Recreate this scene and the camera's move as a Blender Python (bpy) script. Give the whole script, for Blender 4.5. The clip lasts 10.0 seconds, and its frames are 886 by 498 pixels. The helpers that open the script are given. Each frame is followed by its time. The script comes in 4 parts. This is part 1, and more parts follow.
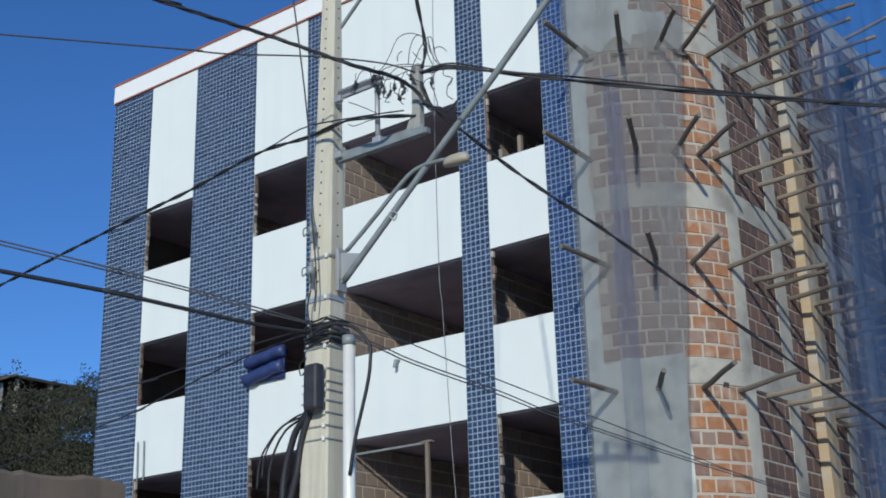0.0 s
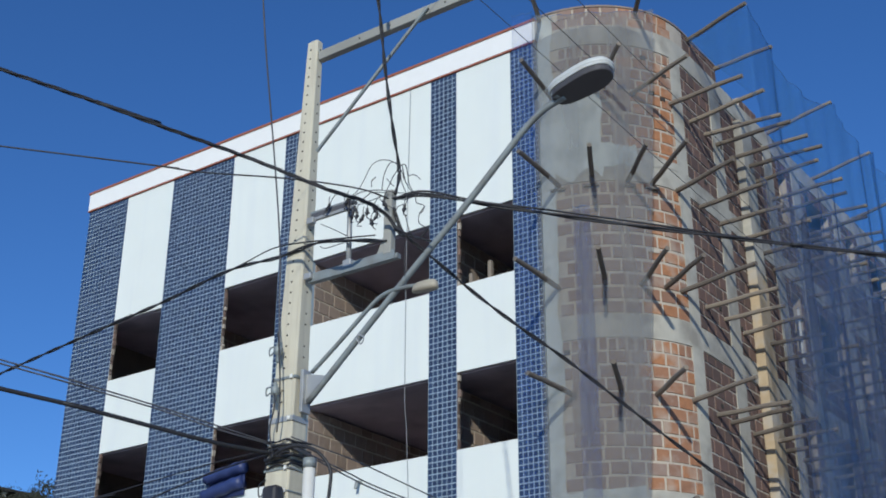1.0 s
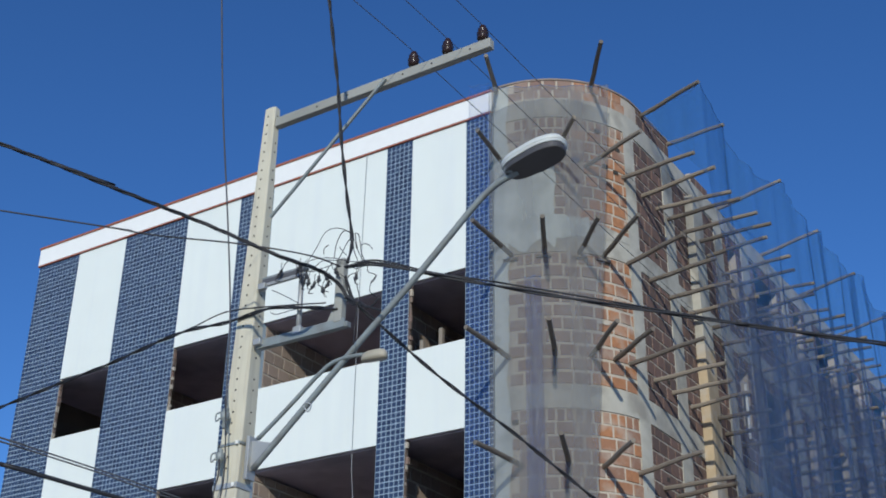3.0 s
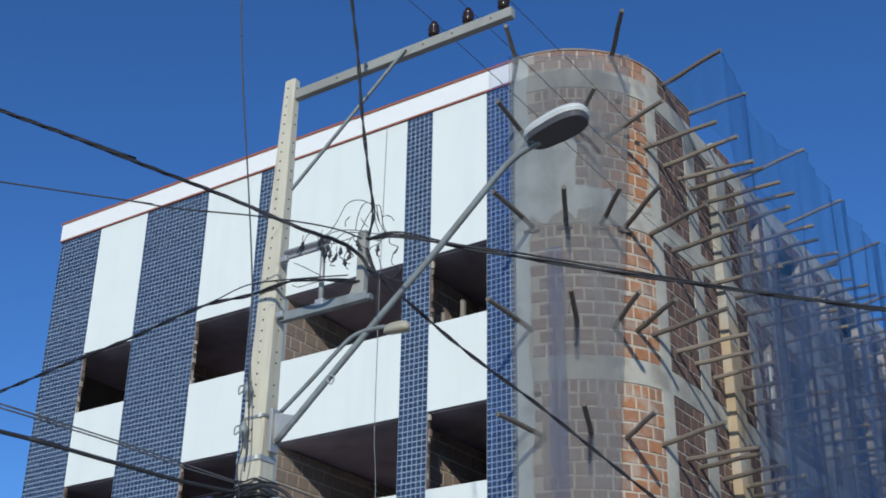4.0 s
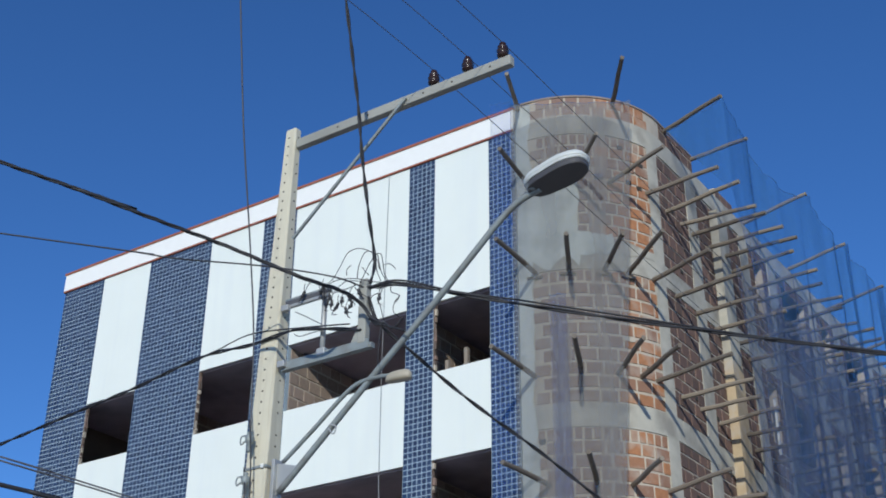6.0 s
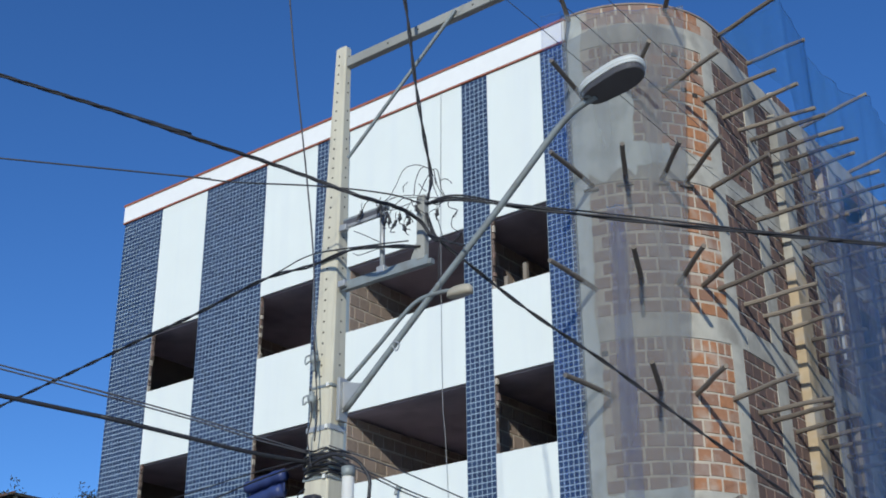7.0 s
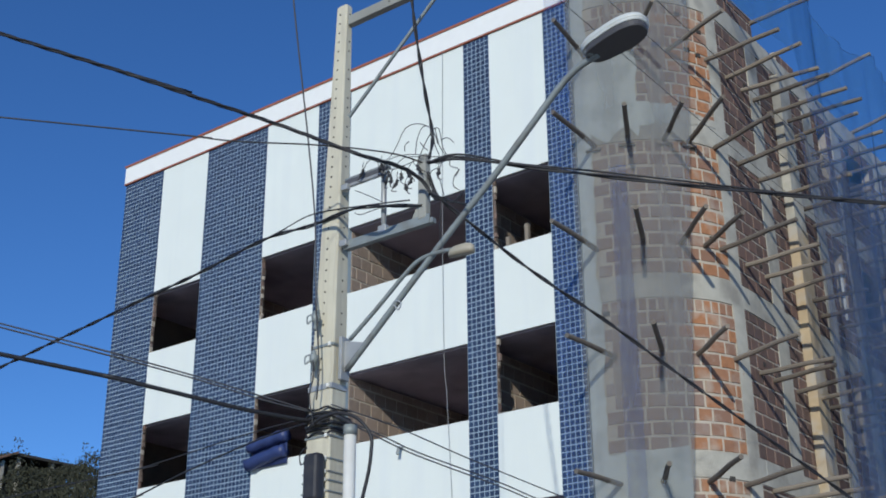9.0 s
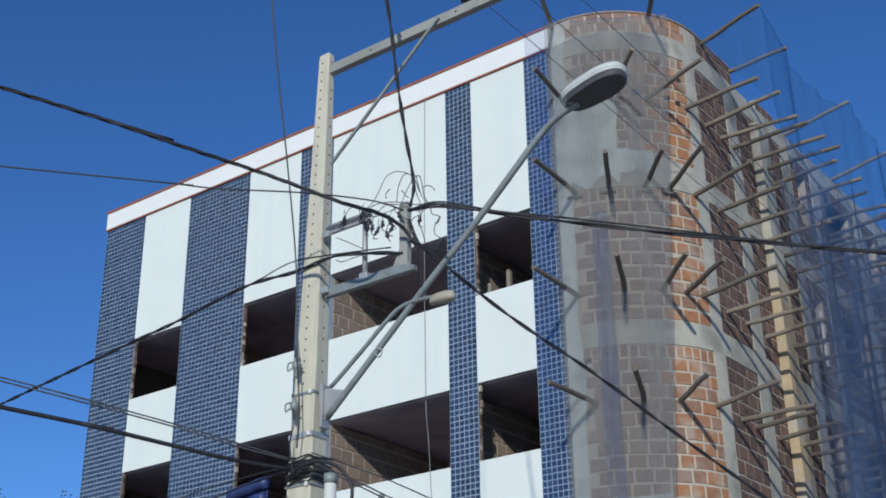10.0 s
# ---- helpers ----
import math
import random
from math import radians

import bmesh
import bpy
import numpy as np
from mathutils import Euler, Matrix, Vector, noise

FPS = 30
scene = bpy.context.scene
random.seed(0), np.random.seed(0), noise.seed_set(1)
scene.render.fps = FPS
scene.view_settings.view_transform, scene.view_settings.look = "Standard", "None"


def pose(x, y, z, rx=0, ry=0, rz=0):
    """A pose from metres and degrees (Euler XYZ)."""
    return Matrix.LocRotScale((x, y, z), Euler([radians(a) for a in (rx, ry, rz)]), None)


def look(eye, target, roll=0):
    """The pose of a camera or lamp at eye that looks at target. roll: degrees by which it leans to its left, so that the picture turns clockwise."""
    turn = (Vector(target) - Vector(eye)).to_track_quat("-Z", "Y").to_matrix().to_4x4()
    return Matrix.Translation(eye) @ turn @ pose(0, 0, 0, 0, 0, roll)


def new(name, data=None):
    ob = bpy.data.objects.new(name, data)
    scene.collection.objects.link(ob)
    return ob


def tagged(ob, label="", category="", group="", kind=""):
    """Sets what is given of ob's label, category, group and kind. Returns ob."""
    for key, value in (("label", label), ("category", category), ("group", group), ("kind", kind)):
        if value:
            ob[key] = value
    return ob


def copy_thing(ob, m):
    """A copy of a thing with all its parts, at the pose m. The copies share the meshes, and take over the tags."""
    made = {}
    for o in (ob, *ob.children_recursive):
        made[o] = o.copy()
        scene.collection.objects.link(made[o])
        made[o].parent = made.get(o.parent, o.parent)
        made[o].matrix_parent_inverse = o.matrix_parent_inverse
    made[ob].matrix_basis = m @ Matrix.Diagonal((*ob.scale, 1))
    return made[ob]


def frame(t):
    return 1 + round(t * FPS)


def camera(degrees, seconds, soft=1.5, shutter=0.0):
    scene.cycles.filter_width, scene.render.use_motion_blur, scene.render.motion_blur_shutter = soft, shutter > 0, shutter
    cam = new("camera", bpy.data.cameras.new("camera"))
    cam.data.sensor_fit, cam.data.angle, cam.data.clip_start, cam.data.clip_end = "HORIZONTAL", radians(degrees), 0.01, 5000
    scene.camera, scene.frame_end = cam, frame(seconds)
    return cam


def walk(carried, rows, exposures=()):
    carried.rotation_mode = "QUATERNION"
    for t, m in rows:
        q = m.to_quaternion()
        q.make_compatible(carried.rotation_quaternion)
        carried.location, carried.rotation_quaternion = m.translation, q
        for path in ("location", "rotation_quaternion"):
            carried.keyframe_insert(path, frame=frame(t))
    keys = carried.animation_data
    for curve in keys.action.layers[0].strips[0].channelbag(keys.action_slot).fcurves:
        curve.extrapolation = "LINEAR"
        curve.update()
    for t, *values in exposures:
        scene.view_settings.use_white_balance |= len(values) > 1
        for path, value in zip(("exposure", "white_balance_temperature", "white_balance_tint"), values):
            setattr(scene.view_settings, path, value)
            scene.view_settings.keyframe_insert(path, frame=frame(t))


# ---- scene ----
cam = camera(38.39, 10.0, soft=1.85)
ROWS = [
    (0, -0.066, 0.044, 1.543, 37.99, 18.94, 1.50),
    (0.5, -0.007, -0.010, 1.545, 37.19, 21.68, 0.81),
    (1, 0.010, -0.016, 1.582, 35.89, 24.23, -0.21),
    (1.5, 0.023, -0.016, 1.603, 35.20, 26.73, -0.22),
    (2, 0.049, -0.041, 1.611, 34.23, 27.99, -0.86),
    (3.5, 0.082, -0.076, 1.614, 33.26, 26.61, -0.58),
    (4, 0.034, -0.037, 1.626, 34.31, 25.85, -0.81),
    (4.5, 0.033, -0.028, 1.624, 34.70, 24.50, -0.11),
    (5, 0.036, -0.029, 1.625, 34.97, 25.68, -0.55),
    (5.2, 0.031, -0.086, 1.627, 34.64, 26.39, -0.31),
    (6.3, 0.054, 0.011, 1.642, 34.78, 28.11, -0.46),
    (6.5, 0.029, 0.015, 1.630, 35.03, 27.03, -0.47),
    (7, -0.020, 0.041, 1.624, 37.91, 24.37, 0.45),
    (7.5, -0.031, 0.042, 1.615, 38.76, 22.99, 0.50),
    (8, -0.025, 0.038, 1.596, 38.82, 21.87, 0.46),
    (8.5, -0.030, 0.047, 1.591, 38.24, 21.84, 0.70),
    (9, -0.038, 0.062, 1.608, 37.98, 22.67, 0.44),
    (9.5, -0.024, 0.058, 1.612, 37.58, 23.91, 0.57),
    (10, -0.012, 0.054, 1.616, 37.26, 24.71, 0.72),
]
walk(cam, [(t, pose(x, y, z, 90 + pitch, roll, yaw)) for t, x, y, z, yaw, pitch, roll in ROWS],
     exposures=[(0.0, -0.02, 6130, 7), (1.5, 0.02, 6130, 7), (4.0, 0.02, 6130, 7), (5.0, 0.09, 6130, 7), (6.5, 0.09, 6130, 7), (7.5, 0.06, 6130, 7), (8.5, -0.03, 6130, 7), (10.0, -0.03, 6130, 7)])

# ---- light ----
SUN_EL, SUN_AZ = radians(22.0), math.atan2(0.43, -0.90)
world = bpy.data.worlds.new("sky")
scene.world = world
world.use_nodes = True
wn = world.node_tree
sky = wn.nodes.new("ShaderNodeTexSky")
sky.sky_type = "NISHITA"
sky.sun_disc = False
sky.sun_elevation, sky.sun_rotation = SUN_EL, SUN_AZ
sky.altitude = 2000
sky.air_density, sky.dust_density, sky.ozone_density = 1.0, 0.05, 5.0
wn.nodes["Background"].inputs["Strength"].default_value = 0.13
# hue and saturation shift over the whole sky
sky_grade = wn.nodes.new("ShaderNodeHueSaturation")
sky_grade.inputs["Hue"].default_value = 0.507
sky_grade.inputs["Saturation"].default_value = 1.12
wn.links.new(sky.outputs["Color"], sky_grade.inputs["Color"])
wn.links.new(sky_grade.outputs["Color"], wn.nodes["Background"].inputs["Color"])
sun = new("sun", bpy.data.lights.new("sun", "SUN"))
sun.data.energy, sun.data.angle, sun.data.color = 3.05, radians(0.5), (1.0, 0.94, 0.81)
sun_dir = Vector((math.sin(SUN_AZ) * math.cos(SUN_EL), math.cos(SUN_AZ) * math.cos(SUN_EL), math.sin(SUN_EL)))
sun.matrix_world = look(sun_dir * 60, (0, 0, 0))


# ---- materials ----
def material(name, colour, rough=0.8, metal=0.0, vary=0.15, scale=6.0, bump=0.0, bump_scale=40.0, stain=None, stain_scale=1.2,
             stain_amount=0.5, per_object=0.0, other=None, island=False, streak=False):
    """A surface with variation at two scales, an optional stain colour and an optional second colour per piece."""
    m = bpy.data.materials.new(name)
    m.use_nodes = True
    nt = m.node_tree
    n, link = nt.nodes, nt.links.new
    bsdf = n["Principled BSDF"]
    bsdf.inputs["Roughness"].default_value, bsdf.inputs["Metallic"].default_value = rough, metal
    geo = n.new("ShaderNodeNewGeometry")
    grain = n.new("ShaderNodeTexNoise")
    grain.inputs["Scale"].default_value, grain.inputs["Detail"].default_value = scale, 6.0
    link(geo.outputs["Position"], grain.inputs["Vector"])
    base = n.new("ShaderNodeMixRGB")
    base.inputs["Color1"].default_value = (*[c * (1 - vary) for c in colour], 1)
    base.inputs["Color2"].default_value = (*[min(1, c * (1 + vary)) for c in colour], 1)
    link(grain.outputs["Fac"], base.inputs["Fac"])
    out = base.outputs["Color"]
    if other:
        if island:
            pick = geo.outputs["Random Per Island"]
        else:
            info = n.new("ShaderNodeObjectInfo")
            pick = info.outputs["Random"]
        ramp = n.new("ShaderNodeValToRGB")
        ramp.color_ramp.elements[0].position, ramp.color_ramp.elements[1].position = per_object - 0.25, per_object + 0.25
        link(pick, ramp.inputs["Fac"])
        mix = n.new("ShaderNodeMixRGB")
        mix.inputs["Color2"].default_value = (*other, 1)
        link(ramp.outputs["Color"], mix.inputs["Fac"])
        link(out, mix.inputs["Color1"])
        out = mix.outputs["Color"]
    if stain:
        spot = n.new("ShaderNodeTexNoise")
        spot.inputs["Scale"].default_value, spot.inputs["Detail"].default_value = stain_scale, 8.0
        if streak:
            mp = n.new("ShaderNodeMapping")
            mp.inputs["Scale"].default_value = (6.0, 6.0, 0.35)
            link(geo.outputs["Position"], mp.inputs["Vector"])
            link(mp.outputs["Vector"], spot.inputs["Vector"])
        else:
            link(geo.outputs["Position"], spot.inputs["Vector"])
        ramp = n.new("ShaderNodeValToRGB")
        ramp.color_ramp.elements[0].position, ramp.color_ramp.elements[1].position = 0.48, 0.68
        ramp.color_ramp.elements[1].color = (stain_amount, stain_amount, stain_amount, 1)
        link(spot.outputs["Fac"], ramp.inputs["Fac"])
        mix = n.new("ShaderNodeMixRGB")
        mix.inputs["Color2"].default_value = (*stain, 1)
        link(ramp.outputs["Color"], mix.inputs["Fac"])
        link(out, mix.inputs["Color1"])
        out = mix.outputs["Color"]
    link(out, bsdf.inputs["Base Color"])
    if bump:
        fine = n.new("ShaderNodeTexNoise")
        fine.inputs["Scale"].default_value, fine.inputs["Detail"].default_value = bump_scale, 5.0
        link(geo.outputs["Position"], fine.inputs["Vector"])
        relief = n.new("ShaderNodeBump")
        relief.inputs["Strength"].default_value, relief.inputs["Distance"].default_value = bump, 0.01
        link(fine.outputs["Fac"], relief.inputs["Height"])
        link(relief.outputs["Normal"], bsdf.inputs["Normal"])
    return m


def net_material(name, colour, low, high, fold_scale=1.5):
    """Fine woven mesh: part of the light goes straight through, part is scattered by the blue threads."""
    m = bpy.data.materials.new(name)
    m.use_nodes = True
    nt = m.node_tree
    n, link = nt.nodes, nt.links.new
    n.remove(n["Principled BSDF"])
    geo = n.new("ShaderNodeNewGeometry")
    fold = n.new("ShaderNodeTexNoise")
    mp = n.new("ShaderNodeMapping")
    mp.inputs["Scale"].default_value = (1.6, 1.6, 0.22)
    fold.inputs["Scale"].default_value, fold.inputs["Detail"].default_value = fold_scale, 5.0
    link(geo.outputs["Position"], mp.inputs["Vector"])
    link(mp.outputs["Vector"], fold.inputs["Vector"])
    dens = n.new("ShaderNodeMapRange")
    dens.inputs["From Min"].default_value, dens.inputs["From Max"].default_value = 0.3, 0.75
    dens.inputs["To Min"].default_value, dens.inputs["To Max"].default_value = low, high
    link(fold.outputs["Fac"], dens.inputs["Value"])
    thread = n.new("ShaderNodeBsdfDiffuse")
    thread.inputs["Color"].default_value = (*colour, 1)
    shine = n.new("ShaderNodeBsdfTranslucent")
    shine.inputs["Color"].default_value = (*colour, 1)
    both = n.new("ShaderNodeMixShader")
    both.inputs["Fac"].default_value = 0.4
    link(thread.outputs["BSDF"], both.inputs[1])
    link(shine.outputs["BSDF"], both.inputs[2])
    clear = n.new("ShaderNodeBsdfTransparent")
    mix = n.new("ShaderNodeMixShader")
    link(dens.outputs["Result"], mix.inputs["Fac"])
    link(clear.outputs["BSDF"], mix.inputs[1])
    link(both.outputs["Shader"], mix.inputs[2])
    link(mix.outputs["Shader"], n["Material Output"].inputs["Surface"])
    return m


WHITE = material("white_render", (0.75, 0.787, 0.748), 0.85, vary=0.04, scale=1.5, bump=0.15, stain=(0.68, 0.72, 0.73), stain_scale=0.5, stain_amount=0.35, streak=True)
CORNICE = material("white_cornice", (0.82, 0.82, 0.80), 0.8, vary=0.04, bump=0.15)
TILE = material("blue_ceramic_tile", (0.016, 0.033, 0.082), 0.28, vary=0.25, scale=3.0, per_object=0.5, other=(0.028, 0.052, 0.115), island=True)
GROUT = material("pale_grout", (0.34, 0.42, 0.485), 0.9, vary=0.15)
CAP = material("terracotta_trim", (0.30, 0.10, 0.06), 0.8, vary=0.25, scale=12)
CONCRETE = material("raw_concrete", (0.46, 0.435, 0.37), 0.9, vary=0.22, scale=4, bump=0.6, stain=(0.27, 0.25, 0.215), stain_scale=1.9, stain_amount=0.85)
RENDER_GREY = material("grey_cement_render", (0.57, 0.60, 0.555), 0.9, vary=0.14, scale=3, bump=0.5, stain=(0.36, 0.37, 0.35), stain_scale=2.2, stain_amount=0.8)
MORTAR = material("mortar", (0.48, 0.42, 0.34), 0.95, vary=0.2, scale=9, bump=0.5)
BRICK = material("orange_clay_brick", (0.385, 0.175, 0.082), 0.9, vary=0.4, scale=11, bump=0.6, per_object=0.58, other=(0.27, 0.15, 0.10), stain=(0.46, 0.40, 0.33), stain_scale=3.2, stain_amount=0.6)
# BRICK dulled for the net in front, painted into the colour; mortar smears added.
BRICK_NET_TONE = material("net_toned_brick", (0.23, 0.148, 0.118), 0.95, vary=0.35, scale=9, bump=0.6, per_object=0.6, other=(0.28, 0.195, 0.155), stain=(0.40, 0.36, 0.32), stain_scale=2.4, stain_amount=0.5)
COPING = material("weathered_coping_mortar", (0.27, 0.215, 0.18), 0.95, vary=0.35, scale=5, bump=0.6)
BRICK_DARK = material("brown_clay_brick", (0.15, 0.11, 0.09), 0.9, vary=0.25, scale=14, bump=0.5, per_object=0.6, other=(0.24, 0.18, 0.14))
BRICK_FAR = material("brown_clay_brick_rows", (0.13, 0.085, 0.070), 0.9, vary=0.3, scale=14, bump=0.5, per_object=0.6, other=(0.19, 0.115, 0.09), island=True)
# Very pale purple, to lift the dark rooms the way lens glare does.
INNER = material("glare_lift_plaster", (0.78, 0.72, 0.76), 0.95, vary=0.15, scale=2)
# Blotchy concrete with the rooms' shade and purple glare mixed into its colour.
SOFFIT = material("shade_toned_stained_concrete", (0.42, 0.37, 0.42), 0.95, vary=0.25, scale=2, stain=(0.26, 0.24, 0.27), stain_scale=1.4, stain_amount=0.6)
POLE = material("pole_concrete", (0.60, 0.56, 0.44), 0.85, vary=0.1, scale=5, bump=0.3, stain=(0.36, 0.32, 0.25), stain_scale=2.0, stain_amount=0.5, streak=True)
ARM = material("crossarm_concrete", (0.33, 0.33, 0.30), 0.85, vary=0.12, scale=5, bump=0.3, stain=(0.22, 0.22, 0.20), stain_amount=0.5)
# Near-black, painted in for the shade inside holes; the hut roof shares it.
DARK = material("dark_hole_fill", (0.05, 0.045, 0.04), 0.95)
STEEL = material("galvanised_steel", (0.42, 0.43, 0.43), 0.5, 0.35, vary=0.15, scale=8, stain=(0.30, 0.29, 0.27), stain_scale=4)
PIPE = material("bright_galvanised_pipe", (0.80, 0.79, 0.73), 0.4, 0.12, vary=0.1, scale=6)
STEEL_DULL = material("weathered_steel", (0.27, 0.30, 0.30), 0.6, 0.3, vary=0.2, scale=8, stain=(0.18, 0.16, 0.14), stain_scale=5)
LAMP_TOP = material("lamp_shell_grey", (0.60, 0.62, 0.60), 0.45, vary=0.05, stain=(0.4, 0.4, 0.38), stain_scale=6, stain_amount=0.4)
LAMP_DARK = material("lamp_underside", (0.075, 0.072, 0.075), 0.4, vary=0.2)
BOX_DARK = material("dark_plastic", (0.032, 0.03, 0.034), 0.45, vary=0.25, stain=(0.06, 0.055, 0.05), stain_scale=8)
LAMP_OLD = material("yellowed_lamp_shell", (0.40, 0.36, 0.28), 0.5, vary=0.1)
CABLE = material("black_cable", (0.022, 0.022, 0.026), 0.55, vary=0.2)
WIRE = material("grey_wire", (0.09, 0.09, 0.10), 0.6, vary=0.2)
PORCELAIN = material("brown_porcelain", (0.035, 0.018, 0.015), 0.25, vary=0.2)
WOOD = material("weathered_pole_wood", (0.155, 0.13, 0.105), 0.9, vary=0.4, scale=10, bump=0.4, per_object=0.55, other=(0.25, 0.21, 0.165))
INNER_BRICK = material("inner_clay_brick", (0.27, 0.21, 0.17), 0.9, vary=0.3, scale=14, bump=0.5, per_object=0.6, other=(0.35, 0.27, 0.22), island=True)
PIER = material("tan_pier_plaster", (0.47, 0.365, 0.235), 0.9, vary=0.2, scale=5, bump=0.4, stain=(0.44, 0.42, 0.38), stain_scale=2.5, stain_amount=0.8)
ROPE = material("pale_rope", (0.32, 0.33, 0.34), 0.9)
TARP = material("blue_tarpaulin", (0.03, 0.048, 0.15), 0.5, vary=0.25, scale=5)
NET = net_material("blue_safety_net", (0.07, 0.20, 0.46), 0.26, 0.58)
NET_THIN = net_material("faded_safety_net", (0.265, 0.275, 0.285), 0.43, 0.62)
NET_FOLD = net_material("gathered_safety_net", (0.16, 0.20, 0.38), 0.06, 0.36)
NET_ROPE = material("blue_net_rope", (0.07, 0.15, 0.33), 0.8)
NET_EDGE = net_material("clear_blue_safety_net", (0.07, 0.15, 0.45), 0.12, 0.42)
NET_THICK = net_material("blue_safety_net_doubled", (0.145, 0.19, 0.305), 0.14, 0.64, 2.4)
LEAF = material("leaf_green", (0.030, 0.034, 0.019), 0.8, vary=0.5, scale=0.5, per_object=0.5, other=(0.054, 0.055, 0.031), island=True)
EARTH = material("hillside_earth", (0.045, 0.048, 0.03), 0.95, vary=0.4, scale=0.4)
# Unseen street, paler than asphalt so that it bounces light into the rooms.
STREET_BOUNCE = material("street_bounce_tone", (0.30, 0.28, 0.25), 0.9, vary=0.25, scale=2.0, bump=0.3)
PAVING = material("pavement_concrete", (0.30, 0.29, 0.27), 0.9, vary=0.15, scale=2.0, bump=0.3)
WALL_OLD = material("old_wall_render", (0.16, 0.125, 0.10), 0.9, vary=0.25, scale=1.5, stain=(0.08, 0.075, 0.06), stain_scale=1.0, stain_amount=0.7)
ROOF_TILE = material("old_clay_roof", (0.22, 0.13, 0.09), 0.9, vary=0.3, scale=4)


# ---- building blocks ----
def mesh_of(bm, name, mat, smooth=False):
    me = bpy.data.meshes.new(name)
    bmesh.ops.recalc_face_normals(bm, faces=bm.faces[:]) if len(bm.faces) < 20000 else None
    bm.to_mesh(me)
    bm.free()
    me.materials.append(mat)
    if smooth:
        me.shade_smooth()
    return me


VIEW_SCALE = Matrix.Identity(4)


def part(name, bm, mat, parent=None, label="", kind="", smooth=False):
    bmesh.ops.transform(bm, matrix=VIEW_SCALE, verts=bm.verts[:])
    ob = new(name, mesh_of(bm, name, mat, smooth))
    ob.parent = parent
    return tagged(ob, label, kind=kind)


def thing(name, label, category, group="", kind="", at=(0, 0, 0)):
    ob = new(name)
    ob.location = at
    return tagged(ob, label, category, group, kind)


def box(bm, x0, x1, y0, y1, z0, z1, bevel=0.0):
    v = [bm.verts.new((x, y, z)) for x in (x0, x1) for y in (y0, y1) for z in (z0, z1)]
    fs = [bm.faces.new([v[i] for i in f]) for f in ((0, 1, 3, 2), (4, 6, 7, 5), (0, 4, 5, 1), (2, 3, 7, 6), (0, 2, 6, 4), (1, 5, 7, 3))]
    if bevel:
        es = list({e for f in fs for e in f.edges})
        bmesh.ops.bevel(bm, geom=es, offset=bevel, segments=2, affect="EDGES", profile=0.5)
    return bm


def boxed(*a, **k):
    return box(bmesh.new(), *a, **k)


def tube(bm, pts, r, sides=8, r_end=None, caps=True):
    """A round bar through the points; the radius may taper."""
    pts = [Vector(p) for p in pts]
    rings = []
    side = None
    for i, p in enumerate(pts):
        d = (pts[min(i + 1, len(pts) - 1)] - pts[max(i - 1, 0)]).normalized()
        if side is None:
            side = d.orthogonal().normalized()
        side = (side - d * side.dot(d)).normalized()
        up = d.cross(side)
        rad = r if r_end is None else r + (r_end - r) * i / (len(pts) - 1)
        rings.append([bm.verts.new(p + (side * math.cos(a) + up * math.sin(a)) * rad) for a in [2 * math.pi * k / sides for k in range(sides)]])
    for a, b in zip(rings, rings[1:]):
        for k in range(sides):
            bm.faces.new((a[k], a[(k + 1) % sides], b[(k + 1) % sides], b[k]))
    if caps:
        bm.faces.new(rings[0][::-1])
        bm.faces.new(rings[-1])
    return bm


def spline(pts, n=10):
    """Points of a smooth line through pts."""
    p = [Vector(q) for q in pts]
    p = [2 * p[0] - p[1]] + p + [2 * p[-1] - p[-2]]
    out = []
    for i in range(1, len(p) - 2):
        for k in range(n):
            t = k / n
            a, b, c, d = p[i - 1], p[i], p[i + 1], p[i + 2]
            out.append(0.5 * (2 * b + (c - a) * t + (2 * a - 5 * b + 4 * c - d) * t * t + (3 * b - a - 3 * c + d) * t ** 3))
    return out + [p[-2]]


def lathe(bm, profile, sides=16, at=(0, 0, 0)):
    """A turned body about z from (radius, height) pairs."""
    rings = [[bm.verts.new((at[0] + r * math.cos(2 * math.pi * k / sides), at[1] + r * math.sin(2 * math.pi * k / sides), at[2] + z)) for k in range(sides)] for r, z in profile]
    for a, b in zip(rings, rings[1:]):
        for k in range(sides):
            bm.faces.new((a[k], a[(k + 1) % sides], b[(k + 1) % sides], b[k]))
    bm.faces.new(rings[0][::-1])
    bm.faces.new(rings[-1])
    return bm


# ---- the plan ----
FY = 16.5                                     # street front of the building
XL, X1, X2, X3, X4, X4R, X5, X6, X7, XR = -21.99, -20.68, -19.22, -17.39, -15.94, -15.06, -12.28, -11.69, -10.51, -9.95
CX, CY, CR = -9.90, 18.40, 1.90               # rounded corner
SX = CX + CR                                  # side wall
BACK = 46.0
Z_CORNICE, Z_TOP = 14.29, 14.78
LINTEL = [11.32, 8.43, 5.63, 2.80]
SILL = [9.99, 7.10, 4.25, 0.9]
BAND = [14.00, 11.32, 8.55, 5.72, 2.75]       # undersides of the slab edges
THICK = 0.095

# ---- ground and street ----
bm = bmesh.new()
bmesh.ops.create_grid(bm, x_segments=20, y_segments=20, size=900)
tagged(part("ground", bm, STREET_BOUNCE), "unseen street and open ground, made pale to bounce light up", "ground", kind="structure")
tagged(part("pavement", boxed(-30, -6.6, 14.4, 60, 0.0, 0.16), PAVING), "grey concrete pavement round the building", "pavement", kind="structure")
tagged(part("pavement", boxed(-8.6, -6.3, 6.9, 9.0, 0.0, 0.15), PAVING), "grey concrete traffic island under the utility pole", "pavement", kind="structure")

